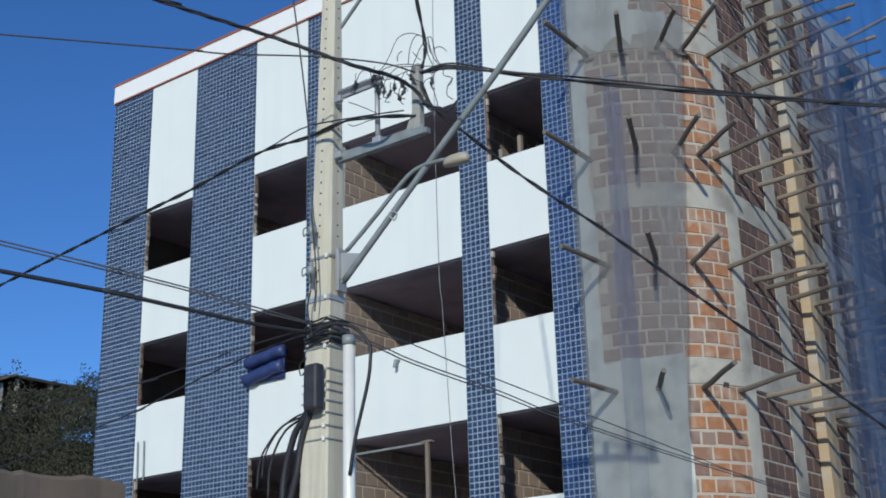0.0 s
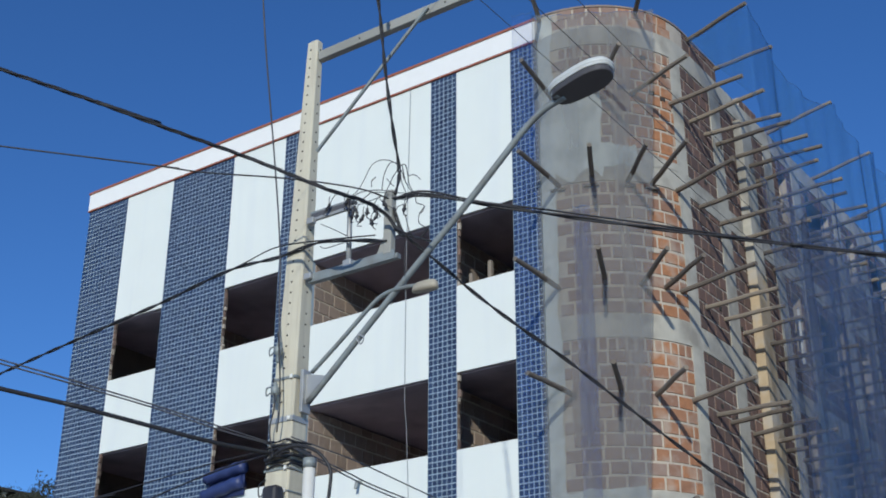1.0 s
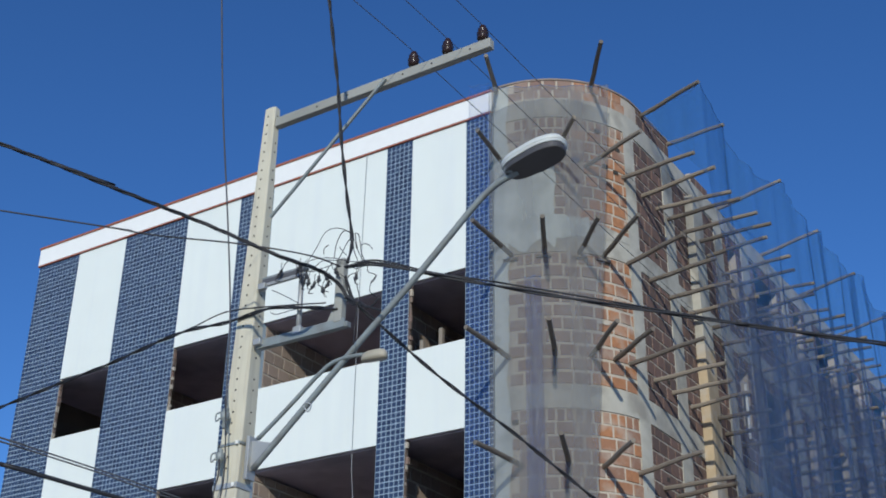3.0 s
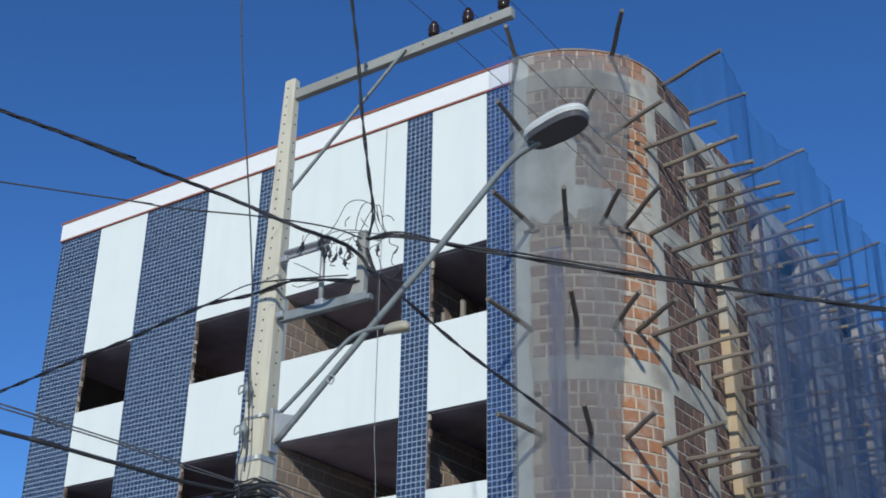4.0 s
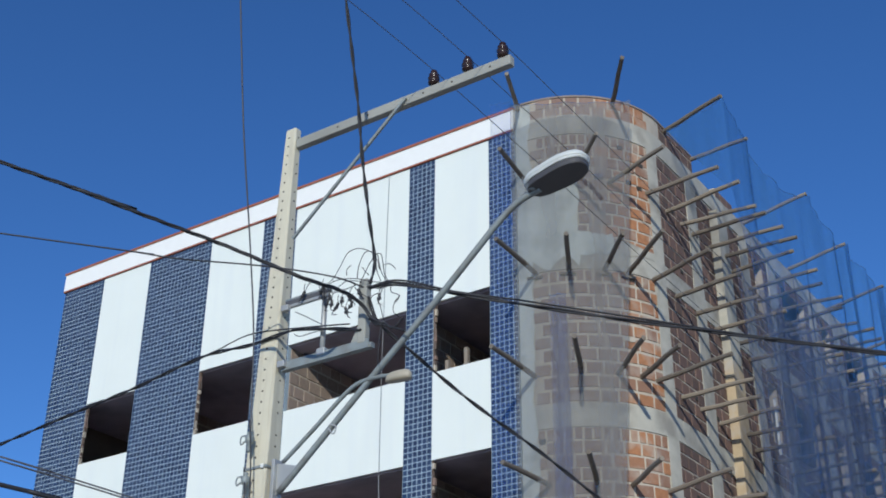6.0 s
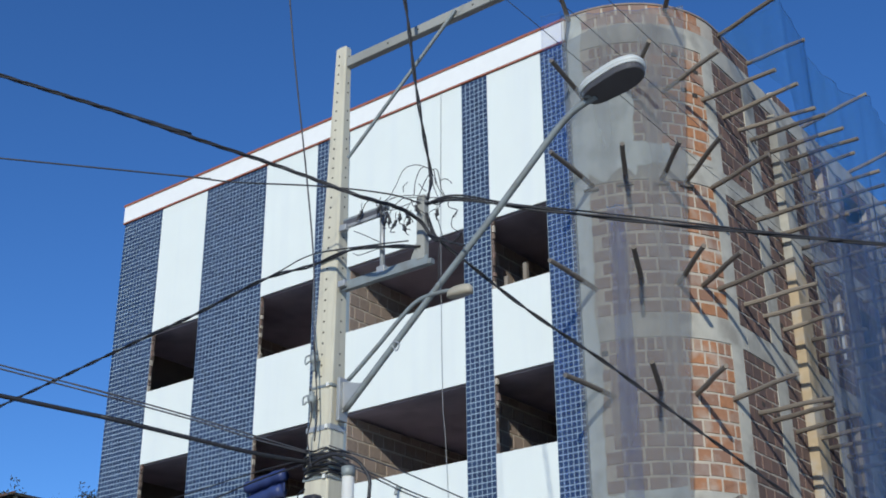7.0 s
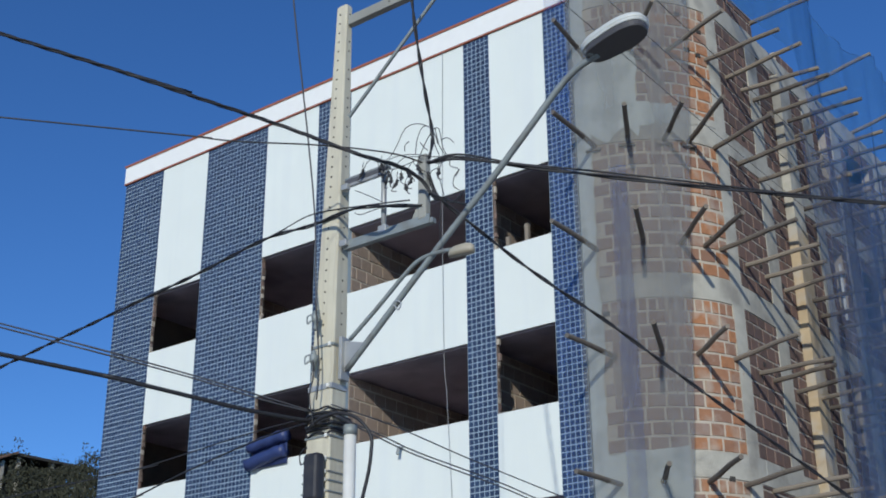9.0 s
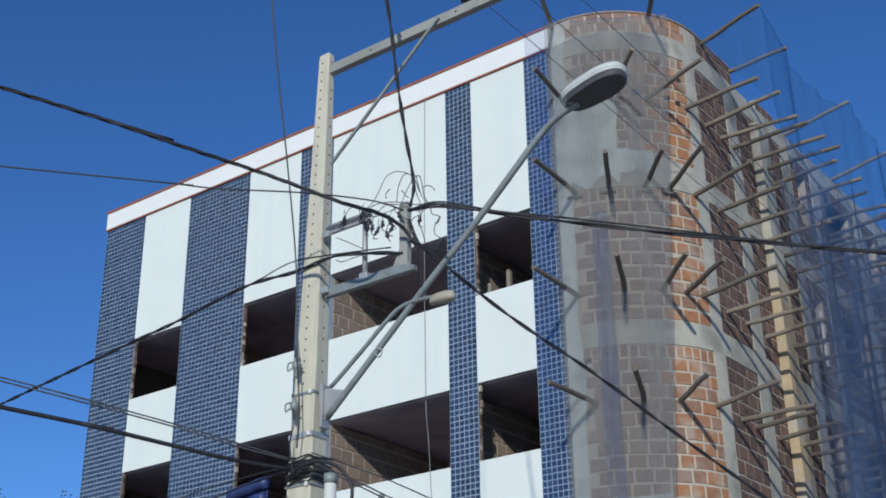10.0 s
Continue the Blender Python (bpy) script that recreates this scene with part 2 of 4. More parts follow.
# ---- the building ----
house = thing("apartment_building", "unfinished apartment building with blue tile stripes and raw brick corner", "building")


def stripe(x0, x1):
    """A vertical band of small glazed tiles on a grout bed."""
    bed = part("tile_stripe", boxed(x0, x1, FY + 0.004, FY + THICK, 0.16, Z_CORNICE), GROUT, house, "pale grout bed of small blue tiles")
    pitch = 0.099
    nx = max(1, round((x1 - x0) / pitch))
    w = (x1 - x0) / nx
    nz = int((Z_CORNICE - 1.5) / pitch)
    verts, faces = [], []
    g = 0.007
    for i in range(nx):
        for j in range(nz):
            a, b = x0 + i * w + g, x0 + (i + 1) * w - g
            c = Z_CORNICE - (j + 1) * pitch + g
            d = c + pitch - 2 * g
            k = len(verts)
            yo = FY - 0.003 + random.uniform(-0.001, 0.001)
            s = [random.uniform(-0.0009, 0.0009) for _ in range(4)]
            verts += [(a, FY + 0.005, c), (b, FY + 0.005, c), (b, FY + 0.005, d), (a, FY + 0.005, d),
                      (a + 0.004, yo + s[0], c + 0.004), (b - 0.004, yo + s[1], c + 0.004), (b - 0.004, yo + s[2], d - 0.004), (a + 0.004, yo + s[3], d - 0.004)]
            faces += [(k + 4, k + 5, k + 6, k + 7), (k, k + 1, k + 5, k + 4), (k + 1, k + 2, k + 6, k + 5), (k + 2, k + 3, k + 7, k + 6), (k + 3, k, k + 4, k + 7)]
    me = bpy.data.meshes.new("tiles")
    me.from_pydata(verts, [], faces)
    me.materials.append(TILE)
    ob = new("tiles", me)
    ob.parent = bed
    tagged(ob, "small glazed dark blue square tiles", kind="stuff")


for a, b in ((XL, X1), (X2, X3), (X4, X4R), (X5, X6), (X7, XR)):
    stripe(a, b)
for a, b in ((X1, X2), (X3, X4), (X4R, X5), (X6, X7)):
    tops = [Z_CORNICE] + SILL
    for top, low in zip(tops, LINTEL + [0.16]):
        panel = part("white_panel", boxed(a, b, FY, FY + 0.035, low, top), WHITE, house, "smooth white painted panel")
        # a darker core gives each panel's underside its shade by colour
        part("core", boxed(a, b, FY + 0.035, FY + THICK, low + 0.004, top - 0.004), SOFFIT, panel, "wall core toned dark for the shade under the white panel")
part("cornice", boxed(XL - 0.03, XR, FY - 0.03, FY + 0.25, Z_CORNICE + 0.035, Z_TOP - 0.05), CORNICE, house, "bright white cornice band")
part("cornice_trim", boxed(XL - 0.05, XR, FY - 0.05, FY + 0.27, Z_TOP - 0.05, Z_TOP), CAP, house, "terracotta edge along the roof")
part("cornice_trim", boxed(XL - 0.035, XR, FY - 0.035, FY + 0.2, Z_CORNICE, Z_CORNICE + 0.035), CAP, house, "thin terracotta line under the cornice")
# rough broken jambs beside the openings
for x in (X1, X3, X6):
    for z0, z1 in zip(SILL[:3], LINTEL[:3]):
        jamb = part("jamb", boxed(x - 0.01, x + 0.012, FY + 0.008, FY + THICK - 0.01, z0, z1), BRICK_DARK, house, "rough unplastered brick jamb")
        z = z0
        while z < z1 - 0.02:
            h = min(random.uniform(0.05, 0.17), z1 - z)
            # the greyer corner brick is mixed in here as well
            part("brick", boxed(x + 0.005, x + random.uniform(0.014, 0.055), FY + random.uniform(0.004, 0.03), FY + THICK - random.uniform(0.005, 0.03), z + 0.004, z + h - random.uniform(0.004, 0.02), bevel=0.004),
                 random.choice((BRICK_DARK, BRICK_DARK, BRICK_NET_TONE, MORTAR)), jamb)
            z += h
# floors, roof, rear and inner walls
for z in (14.02, 11.34, 8.45, 5.65, 2.82):
    part("floor_slab", boxed(XL + 0.1, CX - 0.1, FY + THICK, BACK, z, z + 0.12), SOFFIT, house, "rough concrete floor slab")
    part("floor_slab", boxed(CX - 0.1, SX - 0.2, CY, BACK, z, z + 0.12), SOFFIT, house, "rough concrete floor slab")
    part("edge_beam", boxed(XL + 0.1, XR, FY + THICK, FY + 0.42, z - 0.04, z), SOFFIT, house)
part("end_wall", boxed(XL, XL + 0.2, FY + THICK, BACK, 0.16, Z_TOP - 0.1), WALL_OLD, house, "plain rendered end wall")
part("rear_wall", boxed(XL, SX, BACK, BACK + 0.2, 0.16, Z_TOP), WALL_OLD, house)
# back wall added close behind the openings to reflect light in the rooms
part("inner_wall", boxed(XL + 0.2, SX - 0.25, 20.4, 20.6, 0.16, 14.0), INNER, house)


def brick_rows(name, plane, u0, u1, z0, z1, parent, mat, course=0.25, length=0.31, depth=0.012, axis="x", sign=1, label=""):
    """Courses of bricks proud of a mortar face, joined in one mesh. The face lies at plane, on the side named by sign."""
    verts, faces = [], []
    z, row = z0, 0
    while z < z1 - 0.05:
        zt = min(z + course, z1)
        u = u0 - (row % 2) * length * 0.5 - random.uniform(0, 0.05)
        while u < u1 - 0.03:
            ln = length * random.uniform(0.92, 1.08)
            a, b = max(u, u0) + 0.011, min(u + ln, u1) - 0.011
            if b - a > 0.03:
                k = len(verts)
                out = plane + sign * (depth + random.uniform(-0.004, 0.004))
                c, d = z + 0.015 + random.uniform(-0.004, 0.004), zt - 0.015
                for h, ins in ((plane - sign * 0.004, 0), (out, 0.006)):
                    q = ((a + ins, c + ins), (b - ins, c + ins), (b - ins, d - ins), (a + ins, d - ins))
                    verts += [(h, s, t) if axis == "x" else (s, h, t) for s, t in q]
                faces += [(k + 4, k + 5, k + 6, k + 7), (k, k + 1, k + 5, k + 4), (k + 1, k + 2, k + 6, k + 5), (k + 2, k + 3, k + 7, k + 6), (k + 3, k, k + 4, k + 7)]
            u += ln
        z, row = zt, row + 1
    me = bpy.data.meshes.new(name)
    me.from_pydata(verts, [], faces)
    me.materials.append(mat)
    ob = new(name, me)
    ob.parent = parent
    return tagged(ob, label, kind="stuff")


# the wall at x -19.05 is out of sight, added to shade the rooms
for x, y0 in ((X4R, FY + THICK), (-12.14, FY + THICK), (-19.05, FY + THICK)):
    for z0, z1 in zip((11.44, 8.58, 5.76, 2.92), (14.02, 11.30, 8.41, 5.61)):
        cross = part("cross_wall", boxed(x - 0.14, x, y0, 20.4, z0, z1), MORTAR, house, "unplastered inner brick wall")
        brick_rows("bricks", x, y0, 20.4, z0, z1, cross, INNER_BRICK, label="brown clay bricks in pale mortar")

# ---- rounded corner ----


def ring(bm, r0, r1, z0, z1, a0=-93.0, a1=4.0, n=40):
    """A curved wall piece about the corner's centre."""
    cols = []
    for i in range(n + 1):
        a = radians(a0 + (a1 - a0) * i / n)
        c, s = math.cos(a), math.sin(a)
        cols.append([bm.verts.new((CX + r * c, CY + r * s, z)) for r, z in ((r0, z0), (r1, z0), (r1, z1), (r0, z1))])
    for a, b in zip(cols, cols[1:]):
        for k in range(4):
            bm.faces.new((a[k], a[(k + 1) % 4], b[(k + 1) % 4], b[k]))
    bm.faces.new(cols[0])
    bm.faces.new(cols[-1][::-1])
    return bm


corner = part("corner_wall", ring(bmesh.new(), CR - 0.2, CR - 0.012, 0.16, Z_TOP, -90.0, 0.0), MORTAR, house, "rounded unplastered brick corner")
for z in BAND:
    part("concrete_band", ring(bmesh.new(), CR - 0.1, CR + 0.006, z, z + 0.40, -90.0, 0.0), CONCRETE, house, "raw concrete slab edge")
part("corner_coping", ring(bmesh.new(), CR - 0.2, CR + 0.010, Z_TOP, Z_TOP + 0.035, -90.0, 0.0), COPING, house, "rough mortar coping on the brick corner")
part("concrete_post", ring(bmesh.new(), CR - 0.1, CR + 0.008, 0.16, 14.0, -15.0, -6.0, 6), CONCRETE, house, "raw concrete post in the brickwork")
# cement-rendered patches on the curve, with uneven edges


def patch(z0, z1, a0, a1, wob, mat=RENDER_GREY, na=36, nz=24):
    """A smear of cement on the curve; its far side and ends are uneven."""
    bm = bmesh.new()
    grid = {}
    for i in range(na + 1):
        for j in range(nz + 1):
            u, v = i / na, j / nz
            a, z = a0 + (a1 - a0) * u, z0 + (z1 - z0) * v
            a += u * wob * (14 * noise.noise((z * 1.3, 3.1, a0)) + 6 * noise.noise((z * 5.1, 1.7, a0)))
            if nz < 60:
                z += (2 * v - 1) * wob * (noise.noise((a * 0.08, z0, 7.7)) + 0.2 * noise.noise((a * 0.4, z0, 2.2)))
            r = CR + 0.016 + 0.004 * noise.noise((a * 0.1, z * 2, 0))
            grid[i, j] = bm.verts.new((CX + r * math.cos(radians(a)), CY + r * math.sin(radians(a)), z))
    for i in range(na):
        for j in range(nz):
            bm.faces.new((grid[i, j], grid[i + 1, j], grid[i + 1, j + 1], grid[i, j + 1]))
    part("cement_patch", bm, mat, house, "smeared grey cement render patch", smooth=True)


patch(0.17, Z_TOP - 0.06, -90.5, -82.5, 0.22, na=5, nz=110)
patch(11.45, 13.10, -84, -58, 0.30)
patch(11.60, 12.00, -64, -40, 0.10)
patch(11.70, 11.84, -37, -15, 0.08, CONCRETE)
patch(10.02, 10.14, -38, -31, 0.07, MORTAR, 14, 8)
patch(2.9, 6.14, -84, -46, 0.10)

# ---- side wall ----
POSTS = [17.98, 19.62, 22.1, 23.6, 26.0, 27.6, 30.0, 32.0, 34.5, 37.0, 40.0, 43.0, 45.8]
LEVELS = [(low, top) for low, top in zip([0.16] + [z + 0.40 for z in BAND[:0:-1]], BAND[::-1])]
for z in BAND:
    part("concrete_band", boxed(SX - 0.2, SX + 0.010, CY, BACK, z, z + 0.40), CONCRETE, house, "raw concrete slab edge")
parapet = part("parapet", boxed(SX - 0.18, SX - 0.012, CY, 19.85, 14.40, Z_TOP), MORTAR, house, "low unplastered brick parapet")
broken = part("parapet", boxed(SX - 0.18, SX - 0.012, 20.9, 21.75, 14.40, 14.62), MORTAR, house, "broken-off piece of brick parapet")
part("coping", boxed(SX - 0.2, SX + 0.010, CY, 19.85, Z_TOP, Z_TOP + 0.035), COPING, house, "rough mortar coping")
for y in POSTS[1:]:
    part("concrete_post", boxed(SX - 0.2, SX + 0.006, y - 0.22, y + 0.22, 0.16, 14.0), CONCRETE, house, "raw concrete post in the brickwork")
for a, b in zip(POSTS, POSTS[1:]):
    for z0, z1 in LEVELS:
        y0, y1 = a + 0.22, b - 0.22
        if a > 22 and z1 - z0 > 1:
            u0, u1, w0, w1 = y0 + 0.3, y1 - 0.3, z0 + 0.9, z1 - 0.25
            panels = ((y0, u0, z0, z1), (u1, y1, z0, z1), (u0, u1, z0, w0), (u0, u1, w1, z1))
        else:
            panels = ((y0, y1, z0, z1),)
        for p0, p1, q0, q1 in panels:
            panel = part("side_wall", boxed(SX - 0.18, SX - 0.012, p0, p1, q0, q1), MORTAR, house, "unplastered brick side wall")
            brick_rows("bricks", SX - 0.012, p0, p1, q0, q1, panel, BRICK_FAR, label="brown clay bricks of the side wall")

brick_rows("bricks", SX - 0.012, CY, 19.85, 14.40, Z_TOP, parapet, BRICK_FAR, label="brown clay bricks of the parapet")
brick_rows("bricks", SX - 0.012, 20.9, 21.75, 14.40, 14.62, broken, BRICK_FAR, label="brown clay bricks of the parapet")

# a pier that stands out from the side wall
part("pier", boxed(SX + 0.008, SX + 0.18, 20.42, 20.90, 0.16, 10.72), PIER, house, "tan plastered pier")
part("pier", boxed(SX + 0.008, SX + 0.17, 20.43, 20.89, 10.72, 13.85), CONCRETE, house, "raw concrete pier head")

# ---- scaffold poles standing out of the wall ----
bm = bmesh.new()
tube(bm, [(-0.15, 0, 0), (0.4, 0.01, 0.0), (0.95, 0.0, 0.012), (1.46, 0.0, 0.0)], 0.045, 8, 0.038)
stick = tagged(part("scaffold_pole", bm, WOOD, smooth=False), "rough round wooden scaffold pole set in the brick wall", "scaffold pole", "scaffold poles of the wall")
first = True


def plant(x, y, z, az, ln=1.0, tilt=0.0):
    global first
    m = pose(x, y, z, 0, -tilt, az)
    if first:
        stick.matrix_basis = m
        first = False
        return
    o = copy_thing(stick, m)
    o.scale = (ln, 1, 1)


def stick_round(a, z, az=None, ln=1.0, tilt=0.0):
    plant(CX + CR * math.cos(radians(a)), CY + CR * math.sin(radians(a)), z, a if az is None else az, ln, tilt)


for z, row in ((11.32, ((-81, -85, 0.9), (-64, -62, 0.88), (-46, -48, 0.87), (-33, -41, 1.02), (-17, -21, 0.92))),
               (9.47, ((-83, -88, 0.95), (-60, -65, 0.97), (-42, -47, 1.0), (-29, -38, 0.92), (-19, -15, 1.03))),
               (7.63, ((-77, -91, 0.92), (-55, -66, 1.03), (-38, -45, 0.94), (-17, -23, 0.96))),
               (5.65, ((-78, -90, 0.85), (-59, -57, 0.78), (-38, -47, 1.06), (-18, -28, 0.98))),
               (13.02, ((-83, -80, 0.95), (-60, -46, 1.05), (-41, -22, 0.97), (-17, -5, 0.97))),
               (14.70, ((-89, -68, 0.78), (-36, -55, 0.98)))):
    for a, az, ln in row:
        stick_round(a, z, az, ln, random.uniform(-1, 1))
for z, row in ((12.93, ((18.45, -9, 1.03), (19.05, 3, 0.97), (19.53, 0, 0.98), (20.15, -1, 1.04), (20.65, 1, 1.08))),
               (11.26, ((18.56, -8, 0.9), (19.39, -1, 0.82), (20.2, -4, 0.95))),
               (9.38, ((18.45, -4, 0.9), (19.19, -2, 0.75), (19.98, -8, 0.8), (20.75, 2, 0.8))),
               (7.55, ((18.56, -2, 0.85), (19.06, -12, 0.8), (19.99, -12, 0.85), (20.6, -8, 0.9))),
               (5.66, ((18.59, -8, 0.9), (19.4, -5, 0.9), (20.2, -6, 0.95))),
               (14.74, ((18.64, -19, 0.98), (19.83, -5, 0.82)))):
    for y, az, ln in row:
        plant(SX, y, z + random.uniform(-0.02, 0.02), az, ln, random.uniform(-1, 1))
for y, ln in ((22.3, 0.96), (24.8, 0.91), (27.3, 0.93), (30.1, 0.91)):
    plant(SX, y, 14.46, -1, ln, 10)
for z, start, gap, n in ((12.9, 21.4, 0.68, 14), (11.26, 21.0, 0.84, 14), (9.38, 21.5, 0.85, 13), (7.55, 21.4, 0.8, 13), (5.66, 21.0, 0.8, 13)):
    for k in range(n):
        plant(SX, start + gap * k + random.uniform(-0.08, 0.08), z + random.uniform(-0.05, 0.05), random.uniform(-7, 3), random.uniform(0.85, 1.05), random.uniform(-2.0, 2.0))

for a in (-81, -64, -46, -33):
    m = pose(CX + CR * math.cos(radians(a)), CY + CR * math.sin(radians(a)), 11.25, 0, 0, a)
    o = part("timber_wedge", boxed(-0.02, 0.05, -0.14, 0.12, -0.04, 0.0), WOOD)
    o.matrix_basis = m
    tagged(o, "short dark timber wedge under a scaffold pole", "wedge", "timber wedges")
rag = tagged(part("rag", boxed(-0.02, 0.03, -0.09, 0.07, -0.05, 0.04, bevel=0.015), TARP), "small blue rag stuffed into the brick wall", "rag")
rag.matrix_basis = pose(CX + CR * math.cos(radians(-46)), CY + CR * math.sin(radians(-46)), 13.14, 6, 0, -46)
# solid dark plugs stand in for the shade inside putlog holes
hole_mesh = mesh_of(box(bmesh.new(), -0.03, 0.004, -0.05, 0.05, -0.038, 0.038), "putlog_hole_plug", DARK)
for a, z in ((-29, 13.12), (-22, 13.06), (-24, 9.62), (-20, 13.55), (-33, 13.8), (-26, 5.72), (-31, 11.2), (-75, 13.35), (-80, 8.35), (-70, 5.0)):
    o = new("putlog_hole_plug", hole_mesh)
    o.matrix_basis = pose(CX + (CR + 0.006) * math.cos(radians(a)), CY + (CR + 0.006) * math.sin(radians(a)), z, 0, 0, a)
    o.parent = corner
for y, z in ((18.7, 13.05), (19.2, 13.08), (19.75, 12.98), (18.9, 11.9), (19.05, 9.55), (19.9, 9.45), (18.75, 7.75), (19.3, 7.68), (20.2, 11.4), (19.5, 5.8)):
    o = new("putlog_hole_plug", hole_mesh)
    o.matrix_basis = pose(SX + 0.004, y, z)
    o.parent = house

# ---- safety nets ----


def net(name, mat, path, z_top, z_low, label, folds=0.05, sag=0.3, n=90, m=40, seed=0.0, slant=0.0):
    """A hanging net along a plan path; its upper edge sags between the ends of the poles."""
    pts = [Vector((*q, 0)) for q in path]
    lens = [0]
    for a, b in zip(pts, pts[1:]):
        lens.append(lens[-1] + (b - a).length)
    bm = bmesh.new()
    cols = []
    for i in range(n + 1):
        s = lens[-1] * i / n
        k = max(j for j in range(len(pts) - 1) if lens[j] <= s + 1e-6)
        f = (s - lens[k]) / (lens[k + 1] - lens[k])
        p = pts[k].lerp(pts[k + 1], f)
        d = (pts[k + 1] - pts[k]).normalized()
        nrm = Vector((d.y, -d.x, 0))
        top = z_top(s) - sag * 4 * f * (1 - f)
        low = z_low(s)
        col = []
        for j in range(m + 1):
            z = top + (low - top) * j / m
            w = folds * (noise.noise((s * 2.2 + seed, z * 0.12, seed)) + 0.5 * noise.noise((s * 6.0, z * 0.25, seed + 4)))
            col.append(bm.verts.new(p + nrm * w * 2 + d * slant * (z - 9.6) * s / lens[-1] + Vector((0, 0, z))))
        cols.append(col)
    hem = [c[0].co.copy() for c in cols]
    for a, b in zip(cols, cols[1:]):
        for j in range(m):
            bm.faces.new((a[j], b[j], b[j + 1], a[j + 1]))
    ob = tagged(part(name, bm, mat, smooth=True), label, "safety net")
    part("edge_rope", tube(bmesh.new(), hem, 0.004, 5), NET_ROPE, ob, "thin blue edge rope")
    return ob


net("safety_net", NET_EDGE, [(-10.09, 15.92), (-9.91, 15.96), (-9.73, 16.04)], lambda s: 14.59, lambda s: 0.4, "narrow strip of clear blue safety net beside the corner", 0.03, 0.04, 20, 40, 5.0)
net("safety_net", NET_FOLD, [(-9.21, 16.24), (-9.14, 16.31), (-9.06, 16.30), (-8.97, 16.38)], lambda s: 10.7, lambda s: 0.4, "gathered hanging fold of the blue safety net", 0.05, 0.02, 24, 40, 7.0)
net("safety_net", NET_THIN, [(-9.75, 16.05), (-9.38, 16.20), (-9.0, 16.40), (-8.6, 16.65), (-8.18, 16.91)], lambda s: 14.50, lambda s: 0.4, "thin faded blue safety net hung before the rounded brick corner", 0.03, 0.03, 110, 40, slant=0.066)
net("safety_net", NET, [(SX + 0.08, 18.60), (SX + 0.70, 18.40), (SX + 1.37, 18.18), (SX + 1.15, 19.85)], lambda s: 14.72, lambda s: 14.6 - 1.35 * s, "blue safety net end slung between two scaffold poles", 0.015, 0.08, 50, 30, 6.0)
net("safety_net", NET, [(SX + 1.15, 19.85), (SX + 1.36, 22.4), (SX + 1.36, 24.9), (SX + 1.36, 27.4), (SX + 1.36, 29.9), (SX + 1.36, 34), (SX + 1.36, 40), (SX + 1.36, 46)],
    lambda s: 14.76, lambda s: 0.4, "thin blue safety net sagging between scaffold poles", 0.10, 0.45, 150, 50, 3.0)
net("safety_net", NET_THICK, [(SX + 1.43, 18.05), (SX + 1.48, 21), (SX + 1.5, 24), (SX + 1.45, 29), (SX + 1.5, 36), (SX + 1.45, 46)],
    lambda s: 11.3 + 0.25 * math.sin(s), lambda s: 0.4, "doubled blue safety net with dark vertical folds", 0.14, 0.5, 150, 40, 9.0)

# unidentified pale upright line, set on the wall to fit the camera's view
tagged(part("batten", boxed(SX + 0.02, SX + 0.06, 22.74, 22.78, 9.60, 10.75), CORNICE), "thin upright white strip on the side wall", "batten")

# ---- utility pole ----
# the street furniture is placed to fit the camera's view, scaled about the eye
VIEW_SCALE = Matrix.Translation((0.025, 0, 1.61)) @ Matrix.Scale(0.93, 4) @ Matrix.Translation((0, 0, -1.6))
PX, PY, PZ = -7.94, 8.55, 9.22
upole = thing("utility_pole", "square tapered cream concrete utility pole with bolt holes", "utility pole")


def pole_x(z):
    return -7.945 - 0.021 * (9.2 - z)


def pole_size(z):
    t = PZ - z
    return 0.145 + 0.033 * t, 0.10 + 0.026 * t


bm = bmesh.new()
rings = []
for z in (-0.12, 3.0, 6.0, 9.2, PZ):
    w, d = pole_size(z)
    if z == PZ:
        w, d = w - 0.03, d - 0.03
    c = 0.016
    rings.append([bm.verts.new((pole_x(z) + x, PY + y, z)) for x, y in ((-w / 2 + c, -d / 2), (w / 2 - c, -d / 2), (w / 2, -d / 2 + c), (w / 2, d / 2 - c), (w / 2 - c, d / 2), (-w / 2 + c, d / 2), (-w / 2, d / 2 - c), (-w / 2, -d / 2 + c))])
for a, b in zip(rings, rings[1:]):
    for k in range(8):
        bm.faces.new((a[k], a[(k + 1) % 8], b[(k + 1) % 8], b[k]))
bm.faces.new(rings[-1])
shaft = part("shaft", bm, POLE, upole, "cream weathered concrete shaft")
# bolt holes in both faces: dark discs that paint the shade inside
bm = bmesh.new()
tube(bm, [(0, -0.003, 0), (0, 0.012, 0)], 0.011, 8)
hole = mesh_of(bm, "bolt_hole", DARK)
bm = bmesh.new()
tube(bm, [(0.003, 0, 0), (-0.012, 0, 0)], 0.010, 8)
hole_side = mesh_of(bm, "bolt_hole", DARK)
for k in range(36):
    z = 9.1 - 0.1 * k * 1.12
    w, d = pole_size(z)
    for me, x, y in ((hole, pole_x(z) - 0.01, PY - d / 2), (hole_side, pole_x(z) + w / 2, PY + 0.005)):
        if me is hole_side and k % 3 == 2:
            continue
        o = new("bolt_hole", me)
        o.matrix_basis = VIEW_SCALE @ Matrix.Translation((x, y, z))
        o.parent = shaft


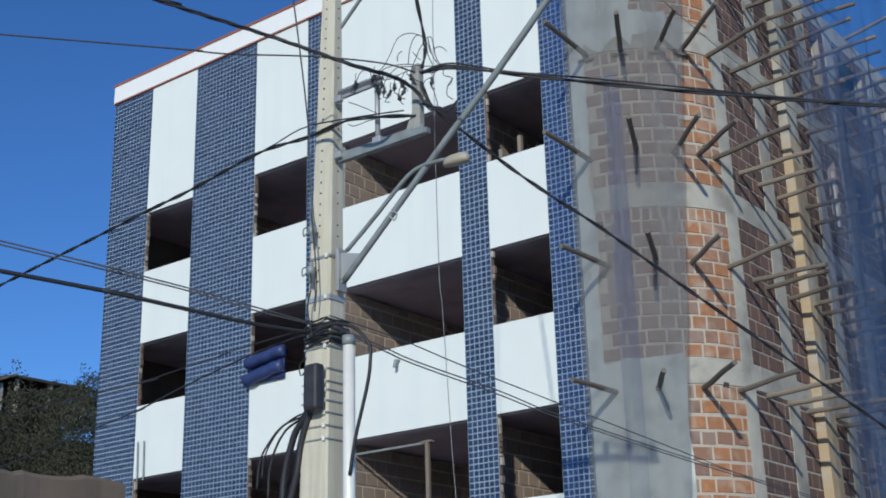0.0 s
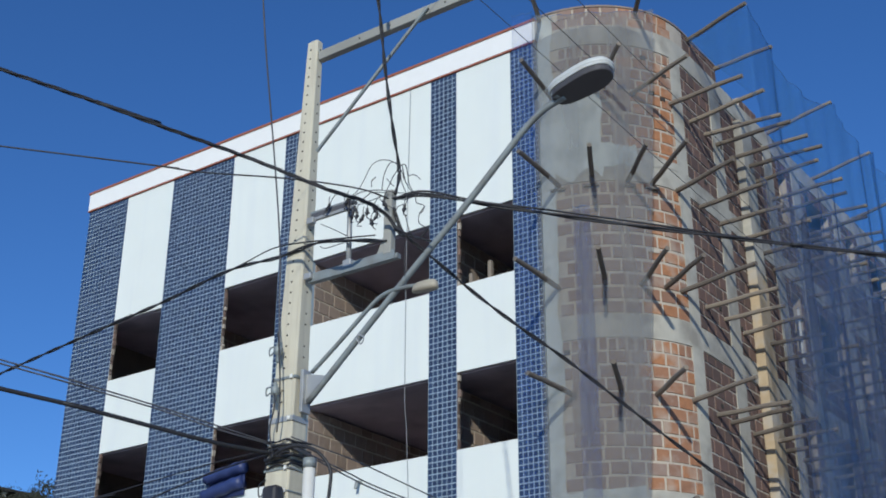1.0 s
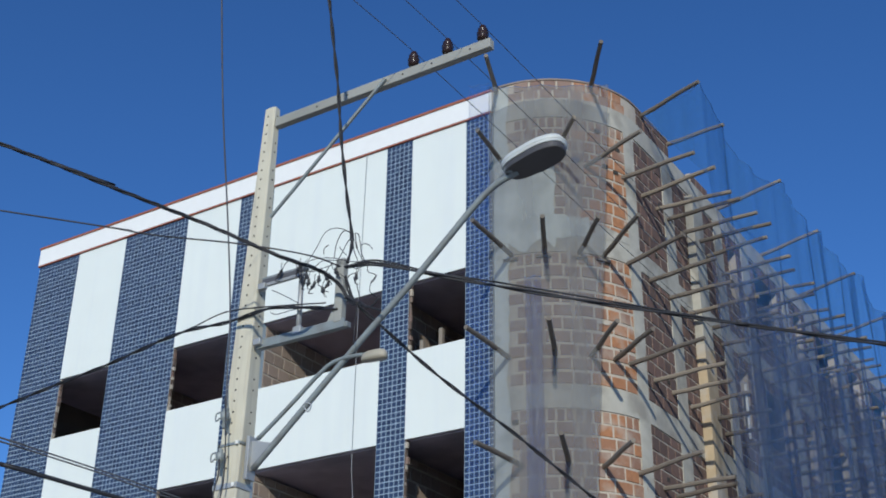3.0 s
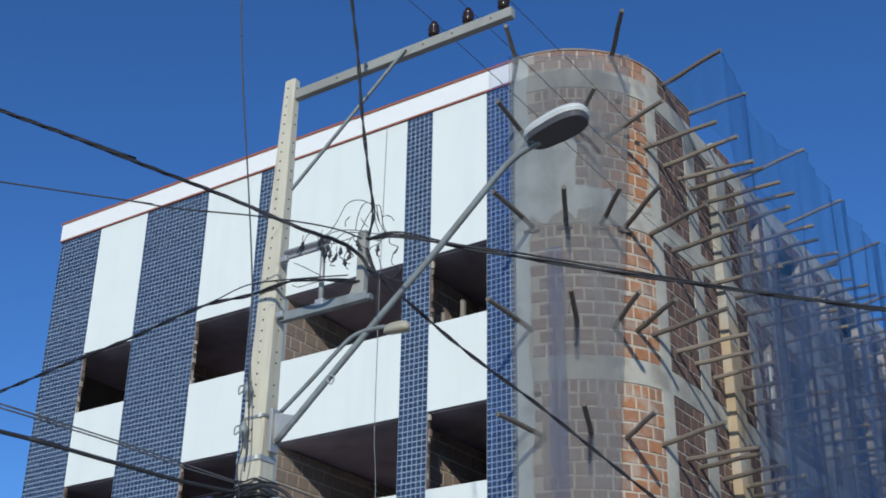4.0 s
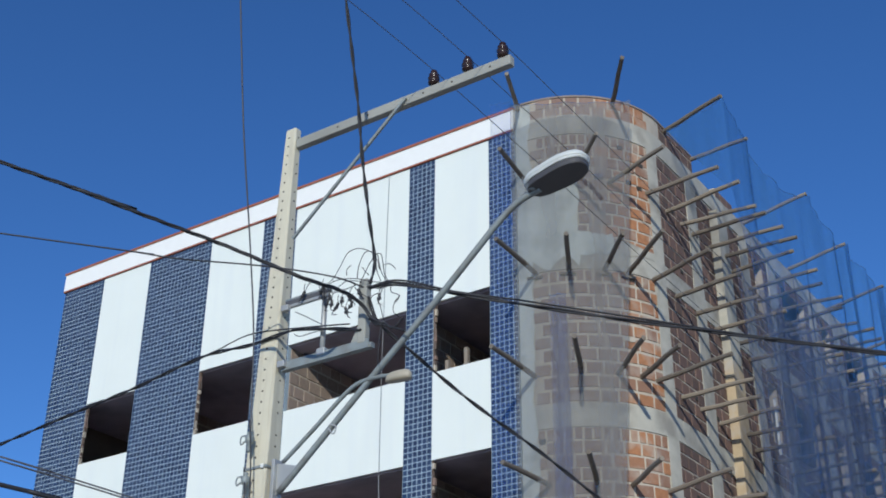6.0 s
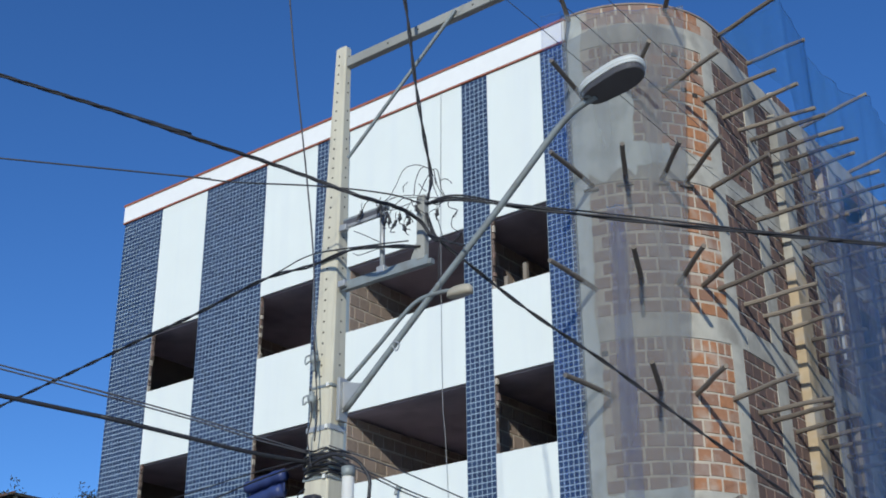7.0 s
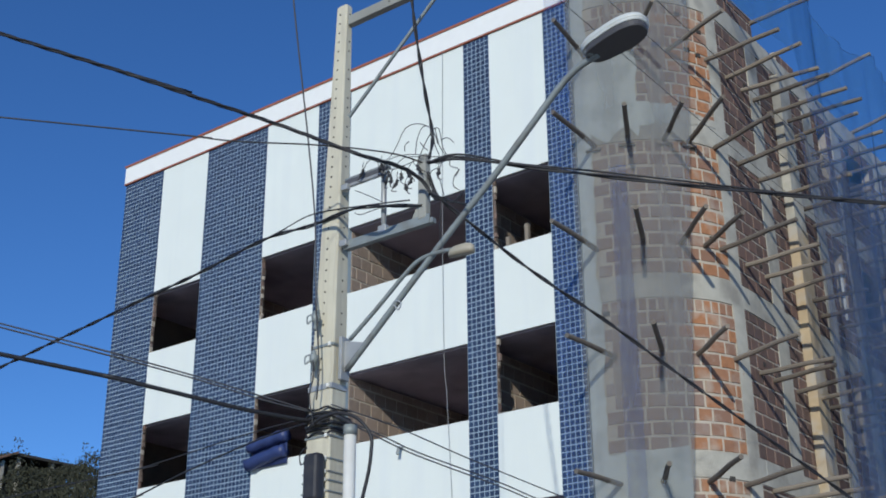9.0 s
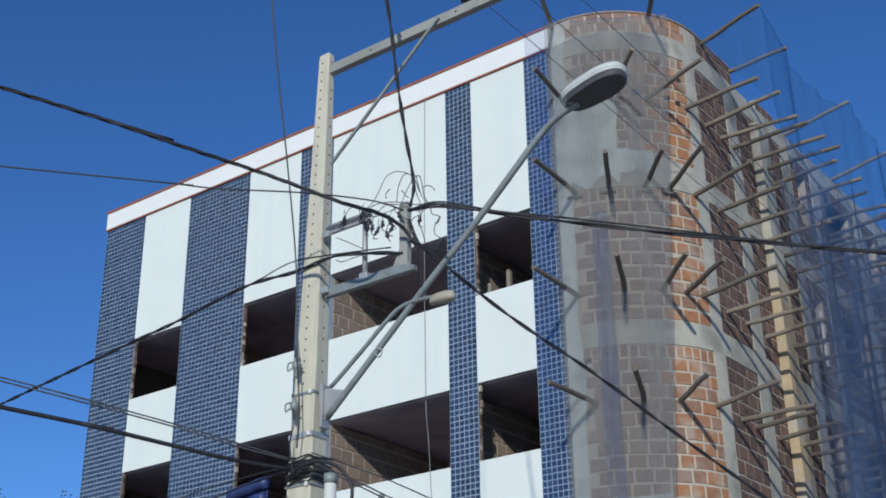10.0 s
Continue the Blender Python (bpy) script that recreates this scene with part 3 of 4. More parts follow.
def strap(z, mat=STEEL, h=0.03, parent=None):
    w, d = pole_size(z)
    bm = bmesh.new()
    a, b = w / 2 + 0.006, d / 2 + 0.006
    c = pole_x(z)
    box(bm, c - a, c + a, PY - b - 0.004, PY - b, z, z + h)
    box(bm, c + a, c + a + 0.004, PY - b, PY + b, z, z + h)
    box(bm, c - a - 0.004, c - a, PY - b, PY + b, z, z + h)
    return part("steel_strap", bm, mat, parent or upole, "steel strap round the shaft")


for z, mat, h in ((5.40, STEEL_DULL, 0.025), (4.98, STEEL, 0.05), (4.52, STEEL_DULL, 0.02), (4.31, STEEL_DULL, 0.012), (4.19, STEEL_DULL, 0.012), (4.11, STEEL_DULL, 0.012), (4.01, STEEL_DULL, 0.012), (3.90, STEEL_DULL, 0.012), (3.78, STEEL_DULL, 0.012), (3.66, STEEL_DULL, 0.012)):
    band = strap(z, mat, h)
    w, d = pole_size(z)
    bm = bmesh.new()
    x, y = pole_x(z) + w / 2 - 0.03, PY - d / 2 - 0.014
    box(bm, x - 0.02, x + 0.012, y - 0.012, y + 0.006, z + h / 2 - 0.02, z + h / 2 + 0.02, bevel=0.005)
    part("buckle", bm, PIPE, band, "bright steel buckle")
# crossarm, brace and pin insulators
arm = part("crossarm", boxed(PX + 0.07, -5.17, 8.52, 8.60, 8.955, 9.065, bevel=0.008), ARM, upole, "grey concrete crossarm")
bm = bmesh.new()
tube(bm, [(-7.80, 8.50, 7.82), (-6.40, 8.50, 9.02)], 0.021, 6)
part("brace", bm, STEEL_DULL, upole, "flat galvanised diagonal brace")
prof = [(0.012, 0.0), (0.02, 0.03), (0.055, 0.035), (0.06, 0.05), (0.035, 0.065), (0.06, 0.085), (0.062, 0.1), (0.035, 0.115), (0.052, 0.135), (0.05, 0.15), (0.03, 0.165), (0.035, 0.185), (0.02, 0.2)]
INS = (-6.09, -5.68, -5.27)
for x in INS:
    part("insulator", lathe(bmesh.new(), prof, 14, (x, 8.55, 9.06)), PORCELAIN, upole, "dark brown ribbed porcelain insulator", smooth=True)
for x in (-7.3, -6.9, -6.2, -5.85, -5.4):
    part("bolt_hole", tube(bmesh.new(), [(x, 8.517, 9.01), (x, 8.54, 9.01)], 0.011, 8), DARK, arm)

# secondary rack on the pole
rack = part("cable_rack", boxed(PX + 0.1, -6.74, 8.515, 8.57, 6.37, 6.42), STEEL_DULL, upole, "steel cable rack")
bar = part("rack_bar", boxed(PX + 0.1, -7.30, 8.50, 8.58, 7.115, 7.135), STEEL_DULL, rack, "steel channel of the rack")
# darker upper face, paler lip below it
part("flange", boxed(PX + 0.1, -7.30, 8.50, 8.508, 7.065, 7.115), WIRE, bar, "dark face of the channel")
part("lip", boxed(PX + 0.1, -7.30, 8.498, 8.53, 7.035, 7.064), STEEL, bar, "pale galvanised lip")
part("flange", boxed(PX + 0.1, -6.77, 8.505, 8.515, 6.37, 6.46), STEEL_DULL, rack)
bm = bmesh.new()
tube(bm, [(-7.355, 8.54, 6.43), (-7.36, 8.54, 7.13)], 0.026, 10)
part("rack_post", bm, STEEL, rack, smooth=True)
part("post_foot", boxed(-7.40, -7.30, 8.50, 8.58, 6.42, 6.50, bevel=0.008), STEEL, rack)
bm = bmesh.new()
box(bm, -6.905, -6.81, 8.50, 8.58, 6.43, 7.10, bevel=0.012)
v = [bm.verts.new((x, y, z)) for y in (8.51, 8.57) for x, z in ((-7.00, 6.42), (-6.906, 6.42), (-6.906, 6.62))]
for f in ((0, 1, 2), (5, 4, 3), (0, 3, 4, 1), (1, 4, 5, 2), (2, 5, 3, 0)):
    bm.faces.new([v[i] for i in f])
part("rack_post", bm, ARM, rack, "thick grey rack post with a flared foot")
for x, z in ((-7.84, 6.44), (-7.84, 7.04)):
    part("bracket", boxed(x - 0.02, x + 0.07, 8.46, 8.51, z - 0.045, z + 0.02, bevel=0.006), STEEL, rack, "bright steel bracket")
rnd = random.Random(21)
for x, y, z in ((-7.34, 8.46, 7.08), (-7.31, 8.46, 7.00), (-7.26, 8.46, 6.92), (-7.22, 8.46, 6.97), (-7.20, 8.46, 6.90), (-7.14, 8.46, 6.85), (-7.07, 8.46, 6.90), (-7.01, 8.46, 6.77), (-6.96, 8.46, 6.82), (-6.97, 8.46, 6.89), (-6.86, 8.46, 6.93), (-7.58, 8.46, 7.09), (-6.62, 8.46, 6.81)):
    bm = bmesh.new()
    lean, turn = rnd.uniform(-0.025, 0.025), rnd.uniform(-0.02, 0.02)
    tube(bm, [(x - lean, y, z + 0.045), (x, y, z), (x + lean, y + turn, z - 0.03)], 0.016, 7, 0.011)
    box(bm, x - 0.022, x + 0.018, y - 0.014, y + 0.012, z - 0.012, z + 0.012, bevel=0.004)
    tube(bm, [(x + lean, y + turn, z - 0.025), (x + 2 * lean, y + turn, z - 0.06), (x + lean + 0.03, y, z - 0.075)], 0.005, 5)
    tube(bm, [(x - lean, y, z + 0.04), (x - 0.5 * lean, y, z + 0.09), (x + 0.02, y, z + 0.13)], 0.004, 5)
    part("connector", bm, CABLE, rack, "small black cable connector")

# large street lamp
lamp = thing("street_lamp", "grey steel street lamp on a long slanting arm", "street lamp")
bm = bmesh.new()
tube(bm, spline([(-7.80, 8.55, 5.16), (-7.19, 8.55, 5.69), (-6.62, 8.55, 6.18), (-6.06, 8.55, 6.64), (-5.63, 8.55, 7.02), (-5.35, 8.55, 7.27), (-5.14, 8.55, 7.41), (-4.90, 8.55, 7.48)], 8), 0.031, 10)
part("arm", bm, STEEL_DULL, lamp, "galvanised steel tube arm", smooth=True)
bm = bmesh.new()
v = [bm.verts.new((x, y, z)) for y in (8.535, 8.565) for x, z in ((-7.82, 5.14), (-7.82, 5.44), (-7.58, 5.38), (-7.72, 5.22))]
for f in ((0, 1, 2, 3), (7, 6, 5, 4), (0, 4, 5, 1), (1, 5, 6, 2), (2, 6, 7, 3), (3, 7, 4, 0)):
    bm.faces.new([v[i] for i in f])
part("gusset", bm, STEEL, lamp, "triangular steel gusset plate")
part("foot_plate", boxed(-7.86, -7.82, 8.49, 8.61, 5.06, 5.48, bevel=0.005), STEEL, lamp, "bright steel foot plate")
bm = bmesh.new()
tube(bm, spline([(-7.21, 8.52, 5.66), (-7.15, 8.52, 5.60), (-7.12, 8.52, 5.66), (-7.19, 8.52, 5.70)], 5), 0.008, 6)
part("hook", bm, STEEL, lamp)


def shell(u0, u1, w, top, low, mat, name, parent, frame_m, flat=False):
    """A rounded elongated lamp shell, narrower at the spigot end."""
    bm = bmesh.new()
    outline = []
    N = 28
    for k in range(N):
        a = 2 * math.pi * k / N
        u = (u0 + u1) / 2 + (u1 - u0) / 2 * math.copysign(abs(math.cos(a)) ** (0.75 if math.cos(a) > 0 else 0.45), math.cos(a))
        f = (u - u0) / (u1 - u0)
        wide = w * (0.80 + 0.20 * min(1, f * 1.7))
        outline.append((u, wide / 2 * math.copysign(abs(math.sin(a)) ** 0.8, math.sin(a))))
    mid = ((u0 + u1) / 2 + 0.03, 0)
    levels = [(1.0, low), (1.0, low + (top - low) * 0.35), (0.93, low + (top - low) * 0.68), (0.72, low + (top - low) * 0.92), (0.4, top)] if not flat else [(0.97, low), (1.0, low + 0.01), (1.0, top)]
    rows = [[bm.verts.new(frame_m @ Vector((mid[0] + (u - mid[0]) * s, v * s, h))) for u, v in outline] for s, h in levels]
    for a, b in zip(rows, rows[1:]):
        for k in range(N):
            bm.faces.new((a[k], a[(k + 1) % N], b[(k + 1) % N], b[k]))
    bm.faces.new(rows[0][::-1])
    bm.faces.new(rows[-1])
    return part(name, bm, mat, parent, smooth=not flat)


HM = pose(-5.04, 8.55, 7.49, -5, -9, -2)
hood = shell(0.0, 0.655, 0.32, 0.13, 0.035, LAMP_TOP, "hood", lamp, HM)
hood["label"] = "pale grey rounded lamp hood"
rim = shell(0.005, 0.65, 0.325, 0.033, 0.012, LAMP_TOP, "rim", lamp, HM, True)
glass = shell(0.03, 0.635, 0.295, 0.010, -0.045, LAMP_DARK, "lens", lamp, HM, True)
glass["label"] = "dark unlit lamp underside"
bm = bmesh.new()
lathe(bm, [(0.03, -0.03), (0.045, -0.01), (0.045, 0.03), (0.02, 0.045)], 12, (-4.96, 8.50, 7.49))
part("clamp", bm, STEEL_DULL, lamp, "steel spigot clamp")

# small old lamp on a bent arm
old = thing("street_lamp", "small yellowed old street lamp on a bent tube", "street lamp")
bm = bmesh.new()
tube(bm, spline([(-7.75, 8.53, 5.44), (-7.39, 8.53, 5.70), (-7.06, 8.53, 5.95), (-6.88, 8.53, 6.04), (-6.66, 8.53, 6.05), (-6.48, 8.53, 6.03)], 8), 0.021, 8)
part("arm", bm, STEEL_DULL, old, smooth=True)
shell(0.0, 0.28, 0.11, 0.06, -0.03, LAMP_OLD, "hood", old, pose(-6.56, 8.53, 6.00, 0, 2, 0))

# junction boxes, conduit and clamps low on the pole
bx = tagged(part("cable_box", boxed(-8.075, -7.895, 8.28, 8.40, 3.91, 4.35, bevel=0.035), BOX_DARK), "dark plastic cable box strapped to the concrete pole", "cable box")
cond = thing("conduit", "bright galvanised conduit strapped to the concrete pole", "conduit")
bm = bmesh.new()
tube(bm, [(-7.66, 8.46, -0.12), (-7.66, 8.46, 2.5), (-7.66, 8.46, 4.52)], 0.056, 16)
part("pipe", bm, PIPE, cond, smooth=True)
bm = bmesh.new()
tube(bm, [(-7.66, 8.46, 4.49), (-7.66, 8.46, 4.58)], 0.063, 14)
part("cap", bm, STEEL_DULL, cond, smooth=True)
for x, z in ((-8.05, 5.66), (-8.06, 5.26)):
    clampy = thing("cable_clamp", "grey metal cable clamp bolted on the utility pole", "cable clamp")
    bm = bmesh.new()
    lathe(bm, [(0.012, -0.11), (0.022, -0.09), (0.02, -0.03), (0.038, -0.02), (0.045, 0.045), (0.022, 0.06), (0.028, 0.085), (0.01, 0.10)], 10, (x, 8.37, z))
    part("body", bm, STEEL_DULL, clampy, smooth=True)
    bm = bmesh.new()
    tube(bm, spline([(x - 0.05, 8.36, z), (x - 0.1, 8.36, z - 0.02), (x - 0.1, 8.36, z + 0.05), (x - 0.04, 8.36, z + 0.06)], 4), 0.008, 6)
    part("ring", bm, STEEL_DULL, clampy)

# ---- cables ----


def cable(pts, r, label, mat=CABLE, n=8, twist=0, extend=0.0, pitch=0.5, group="overhead cables"):
    p = [Vector(q) for q in pts]
    if extend:
        p.append(p[-1] + (p[-1] - p[-2]).normalized() * extend)
    line = spline(p, n)
    bm = bmesh.new()
    if not twist:
        tube(bm, line, r, 6)
    else:
        fine = []
        for a, b in zip(line, line[1:]):
            m = max(1, int((b - a).length / (pitch / 8)))
            fine += [a.lerp(b, i / m) for i in range(m)]
        fine.append(line[-1])
        for k in range(twist):
            s, q = 0.0, []
            for i, a in enumerate(fine):
                if i:
                    s += (a - fine[i - 1]).length
                d = (fine[min(i + 1, len(fine) - 1)] - fine[max(i - 1, 0)]).normalized()
                u = d.cross(Vector((0, 0, 1))).normalized()
                w = u.cross(d)
                ang = 2 * math.pi * (s / pitch + k / twist)
                q.append(a + (u * math.cos(ang) + w * math.sin(ang)) * r * 1.0)
            tube(bm, q, r, 5)
    return tagged(part("overhead_cable", bm, mat, smooth=True), label, "cable", group)


RK = (-6.83, 8.52, 7.0)
cable([(-6.58, 8.46, 6.53), (-6.70, 8.44, 6.63), (-6.76, 8.38, 6.75), (-6.81, 8.26, 6.81), (-6.83, 8.06, 6.81), (-6.92, 7.66, 6.79), (-7.54, 7.34, 7.14), (-7.94, 6.67, 7.28), (-8.29, 6.09, 7.41), (-8.59, 5.58, 7.50)], 0.0105, "thick black twisted power cable to the pole rack", twist=3, extend=14, pitch=0.7)
cable([(-6.80, 8.52, 6.90), (-6.74, 8.60, 6.66), (-6.58, 8.82, 6.45), (-6.31, 9.23, 6.11), (-6.08, 9.56, 5.86), (-5.85, 9.90, 5.63), (-5.66, 10.19, 5.42), (-5.30, 10.72, 5.01), (-4.93, 11.26, 4.60)], 0.010, "black twisted service cable falling away from the rack", twist=2, extend=6, pitch=0.7)
cable([RK, (-6.59, 8.72, 7.06), (-6.17, 9.08, 6.99), (-5.70, 9.47, 6.91), (-4.89, 10.15, 6.79), (-3.86, 11.02, 6.665), (-2.68, 12.01, 6.525)], 0.012, "thick black twisted power cable beyond the rack", twist=2, extend=14, pitch=1.6)
cable([RK, (-6.59, 8.72, 7.10), (-6.17, 9.08, 7.01), (-5.70, 9.47, 6.95), (-4.89, 10.15, 6.83), (-3.86, 11.02, 6.675), (-2.68, 12.01, 6.555)], 0.010, "thinner black cable beyond the rack", extend=14)
cable([RK, (-7.08, 8.29, 7.10), (-7.56, 7.85, 7.16), (-8.15, 7.32, 7.18), (-8.51, 7.0, 7.23), (-9.20, 6.36, 7.30)], 0.008, "thin black cable to the pole rack", extend=12)
cable([(-6.85, 8.50, 6.56), (-7.25, 8.47, 6.66), (-7.66, 8.45, 6.74), (-8.22, 8.45, 6.72), (-8.96, 8.52, 6.79), (-10.05, 8.59, 6.70), (-10.86, 8.64, 6.66), (-11.87, 8.70, 6.60)], 0.011, "black sagging cable from the pole", twist=2, extend=14, pitch=0.8)
cable([(-7.0, 8.50, 6.66), (-7.5, 8.47, 6.74), (-8.22, 8.47, 6.85), (-8.7, 8.5, 6.81), (-8.96, 8.52, 6.79)], 0.007, "thin black cable beside the pole")
cable([(-8.15, 8.45, 4.70), (-8.31, 7.82, 4.70), (-8.54, 7.28, 4.76), (-8.84, 6.58, 4.84), (-9.17, 5.79, 4.90)], 0.022, "thick black telephone cable to the pole", extend=12)
for dz in (-0.008, 0.024):
    cable([(-8.15, 8.45, 4.79 + dz * 0.4), (-8.27, 7.84, 4.825 + dz), (-8.48, 7.25, 4.915 + dz * 0.8), (-8.83, 6.27, 5.025 + dz), (-9.04, 5.69, 5.085 + dz)], 0.0078, "thin grey telephone cable to the pole", WIRE, extend=12)
for dz in (0.0, 0.035):
    cable([(-7.85, 8.40, 4.71 + dz * 0.3), (-7.80, 9.13, 4.585 + dz), (-7.81, 9.65, 4.535 + dz), (-7.81, 11.0, 4.46 + dz * 1.2), (-7.82, 12.21, 4.375 + dz), (-7.84, 15.06, 4.265 + dz), (-7.85, 18.06, 4.185 + dz)], 0.0075, "dark cable running along the building in a pair", WIRE, extend=4)
cable([(-7.85, 8.40, 4.80), (-7.84, 9.34, 4.77), (-7.89, 10.60, 4.69), (-7.96, 12.46, 4.60)], 0.007, "thin grey cable beside the building", WIRE, extend=10)
cable([(-8.15, 8.45, 4.70), (-8.94, 8.50, 4.65), (-9.99, 8.56, 4.51), (-10.84, 8.61, 4.37), (-11.66, 8.66, 4.29)], 0.009, "thin dark cable leaving the pole", extend=10)
cable([(-8.15, 8.45, 4.74), (-8.79, 8.36, 4.69), (-9.64, 8.26, 4.59), (-10.32, 8.17, 4.51), (-10.87, 8.11, 4.49)], 0.006, "thin dark cable leaving the pole", extend=10)
cable([(-8.05, 8.38, 5.70), (-8.12, 8.42, 6.17), (-8.06, 8.32, 6.72), (-7.92, 8.04, 7.44), (-7.69, 7.58, 8.43), (-7.60, 7.39, 8.96), (-7.51, 7.21, 9.50)], 0.008, "thin dark cable coming from overhead to the pole", WIRE, extend=5)
cable([(-6.80, 8.54, 7.05), (-6.82, 8.62, 7.34), (-6.76, 8.43, 7.72), (-6.71, 8.23, 8.25), (-6.66, 8.06, 8.80), (-6.59, 7.79, 9.50)], 0.0105, "black twisted cable coming from overhead to the rack", twist=2, extend=5, pitch=0.7)
for x in INS:
    cable([(x, 2.0, 9.0), (x, 5.2, 9.12), (x, 8.55, 9.26), (x, 14, 9.1), (x, 20, 9.05), (x, 30, 9.2)], 0.004, "bare high-voltage wire on porcelain insulators", WIRE, group="high-voltage wires")
# cables wound round the pole, and the loop that enters the conduit
for k, (z, r) in enumerate(((4.60, 0.014), (4.64, 0.016), (4.67, 0.012), (4.71, 0.016), (4.75, 0.012), (4.79, 0.010), (4.56, 0.010))):
    w, d = pole_size(z)
    c, a, q = pole_x(z), w / 2 + 0.012 + 0.008 * (k % 3), d / 2 + 0.012 + 0.010 * (k % 2)
    s = 0.018 * math.sin(k * 2.3)
    cable([(c - a - 0.03, PY + q, z), (c - a, PY - q * 0.6, z + s), (c - a * 0.7, PY - q, z - s), (c, PY - q - 0.012, z + s * 0.6), (c + a * 0.7, PY - q, z - s * 0.5), (c + a, PY - q * 0.6, z + s), (c + a + 0.02, PY + q, z)], r, "black cable wound round the utility pole", group="loose wires")
cable([(-8.10, 8.36, 4.60), (-7.9, 8.32, 4.66), (-7.70, 8.34, 4.68), (-7.50, 8.38, 4.60), (-7.38, 8.42, 4.44), (-7.37, 8.42, 4.28), (-7.40, 8.42, 4.10), (-7.48, 8.42, 3.84), (-7.55, 8.42, 3.62), (-7.62, 8.42, 3.3)], 0.017, "thick black cable loop beside the conduit", group="loose wires")
for pts, rad in (([(-8.10, 8.40, 4.0), (-8.17, 8.42, 3.88), (-8.28, 8.42, 3.78), (-8.36, 8.42, 3.60), (-8.42, 8.42, 3.40), (-8.45, 8.42, 3.1)], 0.032),
                 ([(-8.10, 8.42, 3.94), (-8.16, 8.42, 3.80), (-8.22, 8.42, 3.62), (-8.26, 8.42, 3.40), (-8.36, 8.42, 3.1)], 0.036),
                 ([(-8.12, 8.42, 3.92), (-8.24, 8.42, 3.90), (-8.46, 8.42, 3.85), (-8.64, 8.42, 3.71), (-8.75, 8.42, 3.55), (-8.78, 8.42, 3.3)], 0.010),
                 ([(-8.12, 8.42, 3.90), (-8.26, 8.42, 3.87), (-8.42, 8.42, 3.80), (-8.55, 8.42, 3.64), (-8.62, 8.42, 3.45), (-8.63, 8.42, 3.2)], 0.012),
                 ([(-8.12, 8.42, 3.94), (-8.3, 8.42, 3.91), (-8.5, 8.40, 3.80), (-8.66, 8.40, 3.60), (-8.70, 8.40, 3.4)], 0.009)):
    cable(pts, rad, "bundled black cable sagging beside the utility pole", group="loose wires")
bm = bmesh.new()
lathe(bm, [(0.045, 0.0)] + [(0.075 if k % 2 else 0.055, 0.02 + 0.022 * k) for k in range(14)] + [(0.04, 0.34)], 16, (-8.22, 8.50, 3.36))
tagged(part("surge_arrester", bm, LAMP_TOP, smooth=True), "pale ribbed insulator body beside the concrete pole", "insulator")
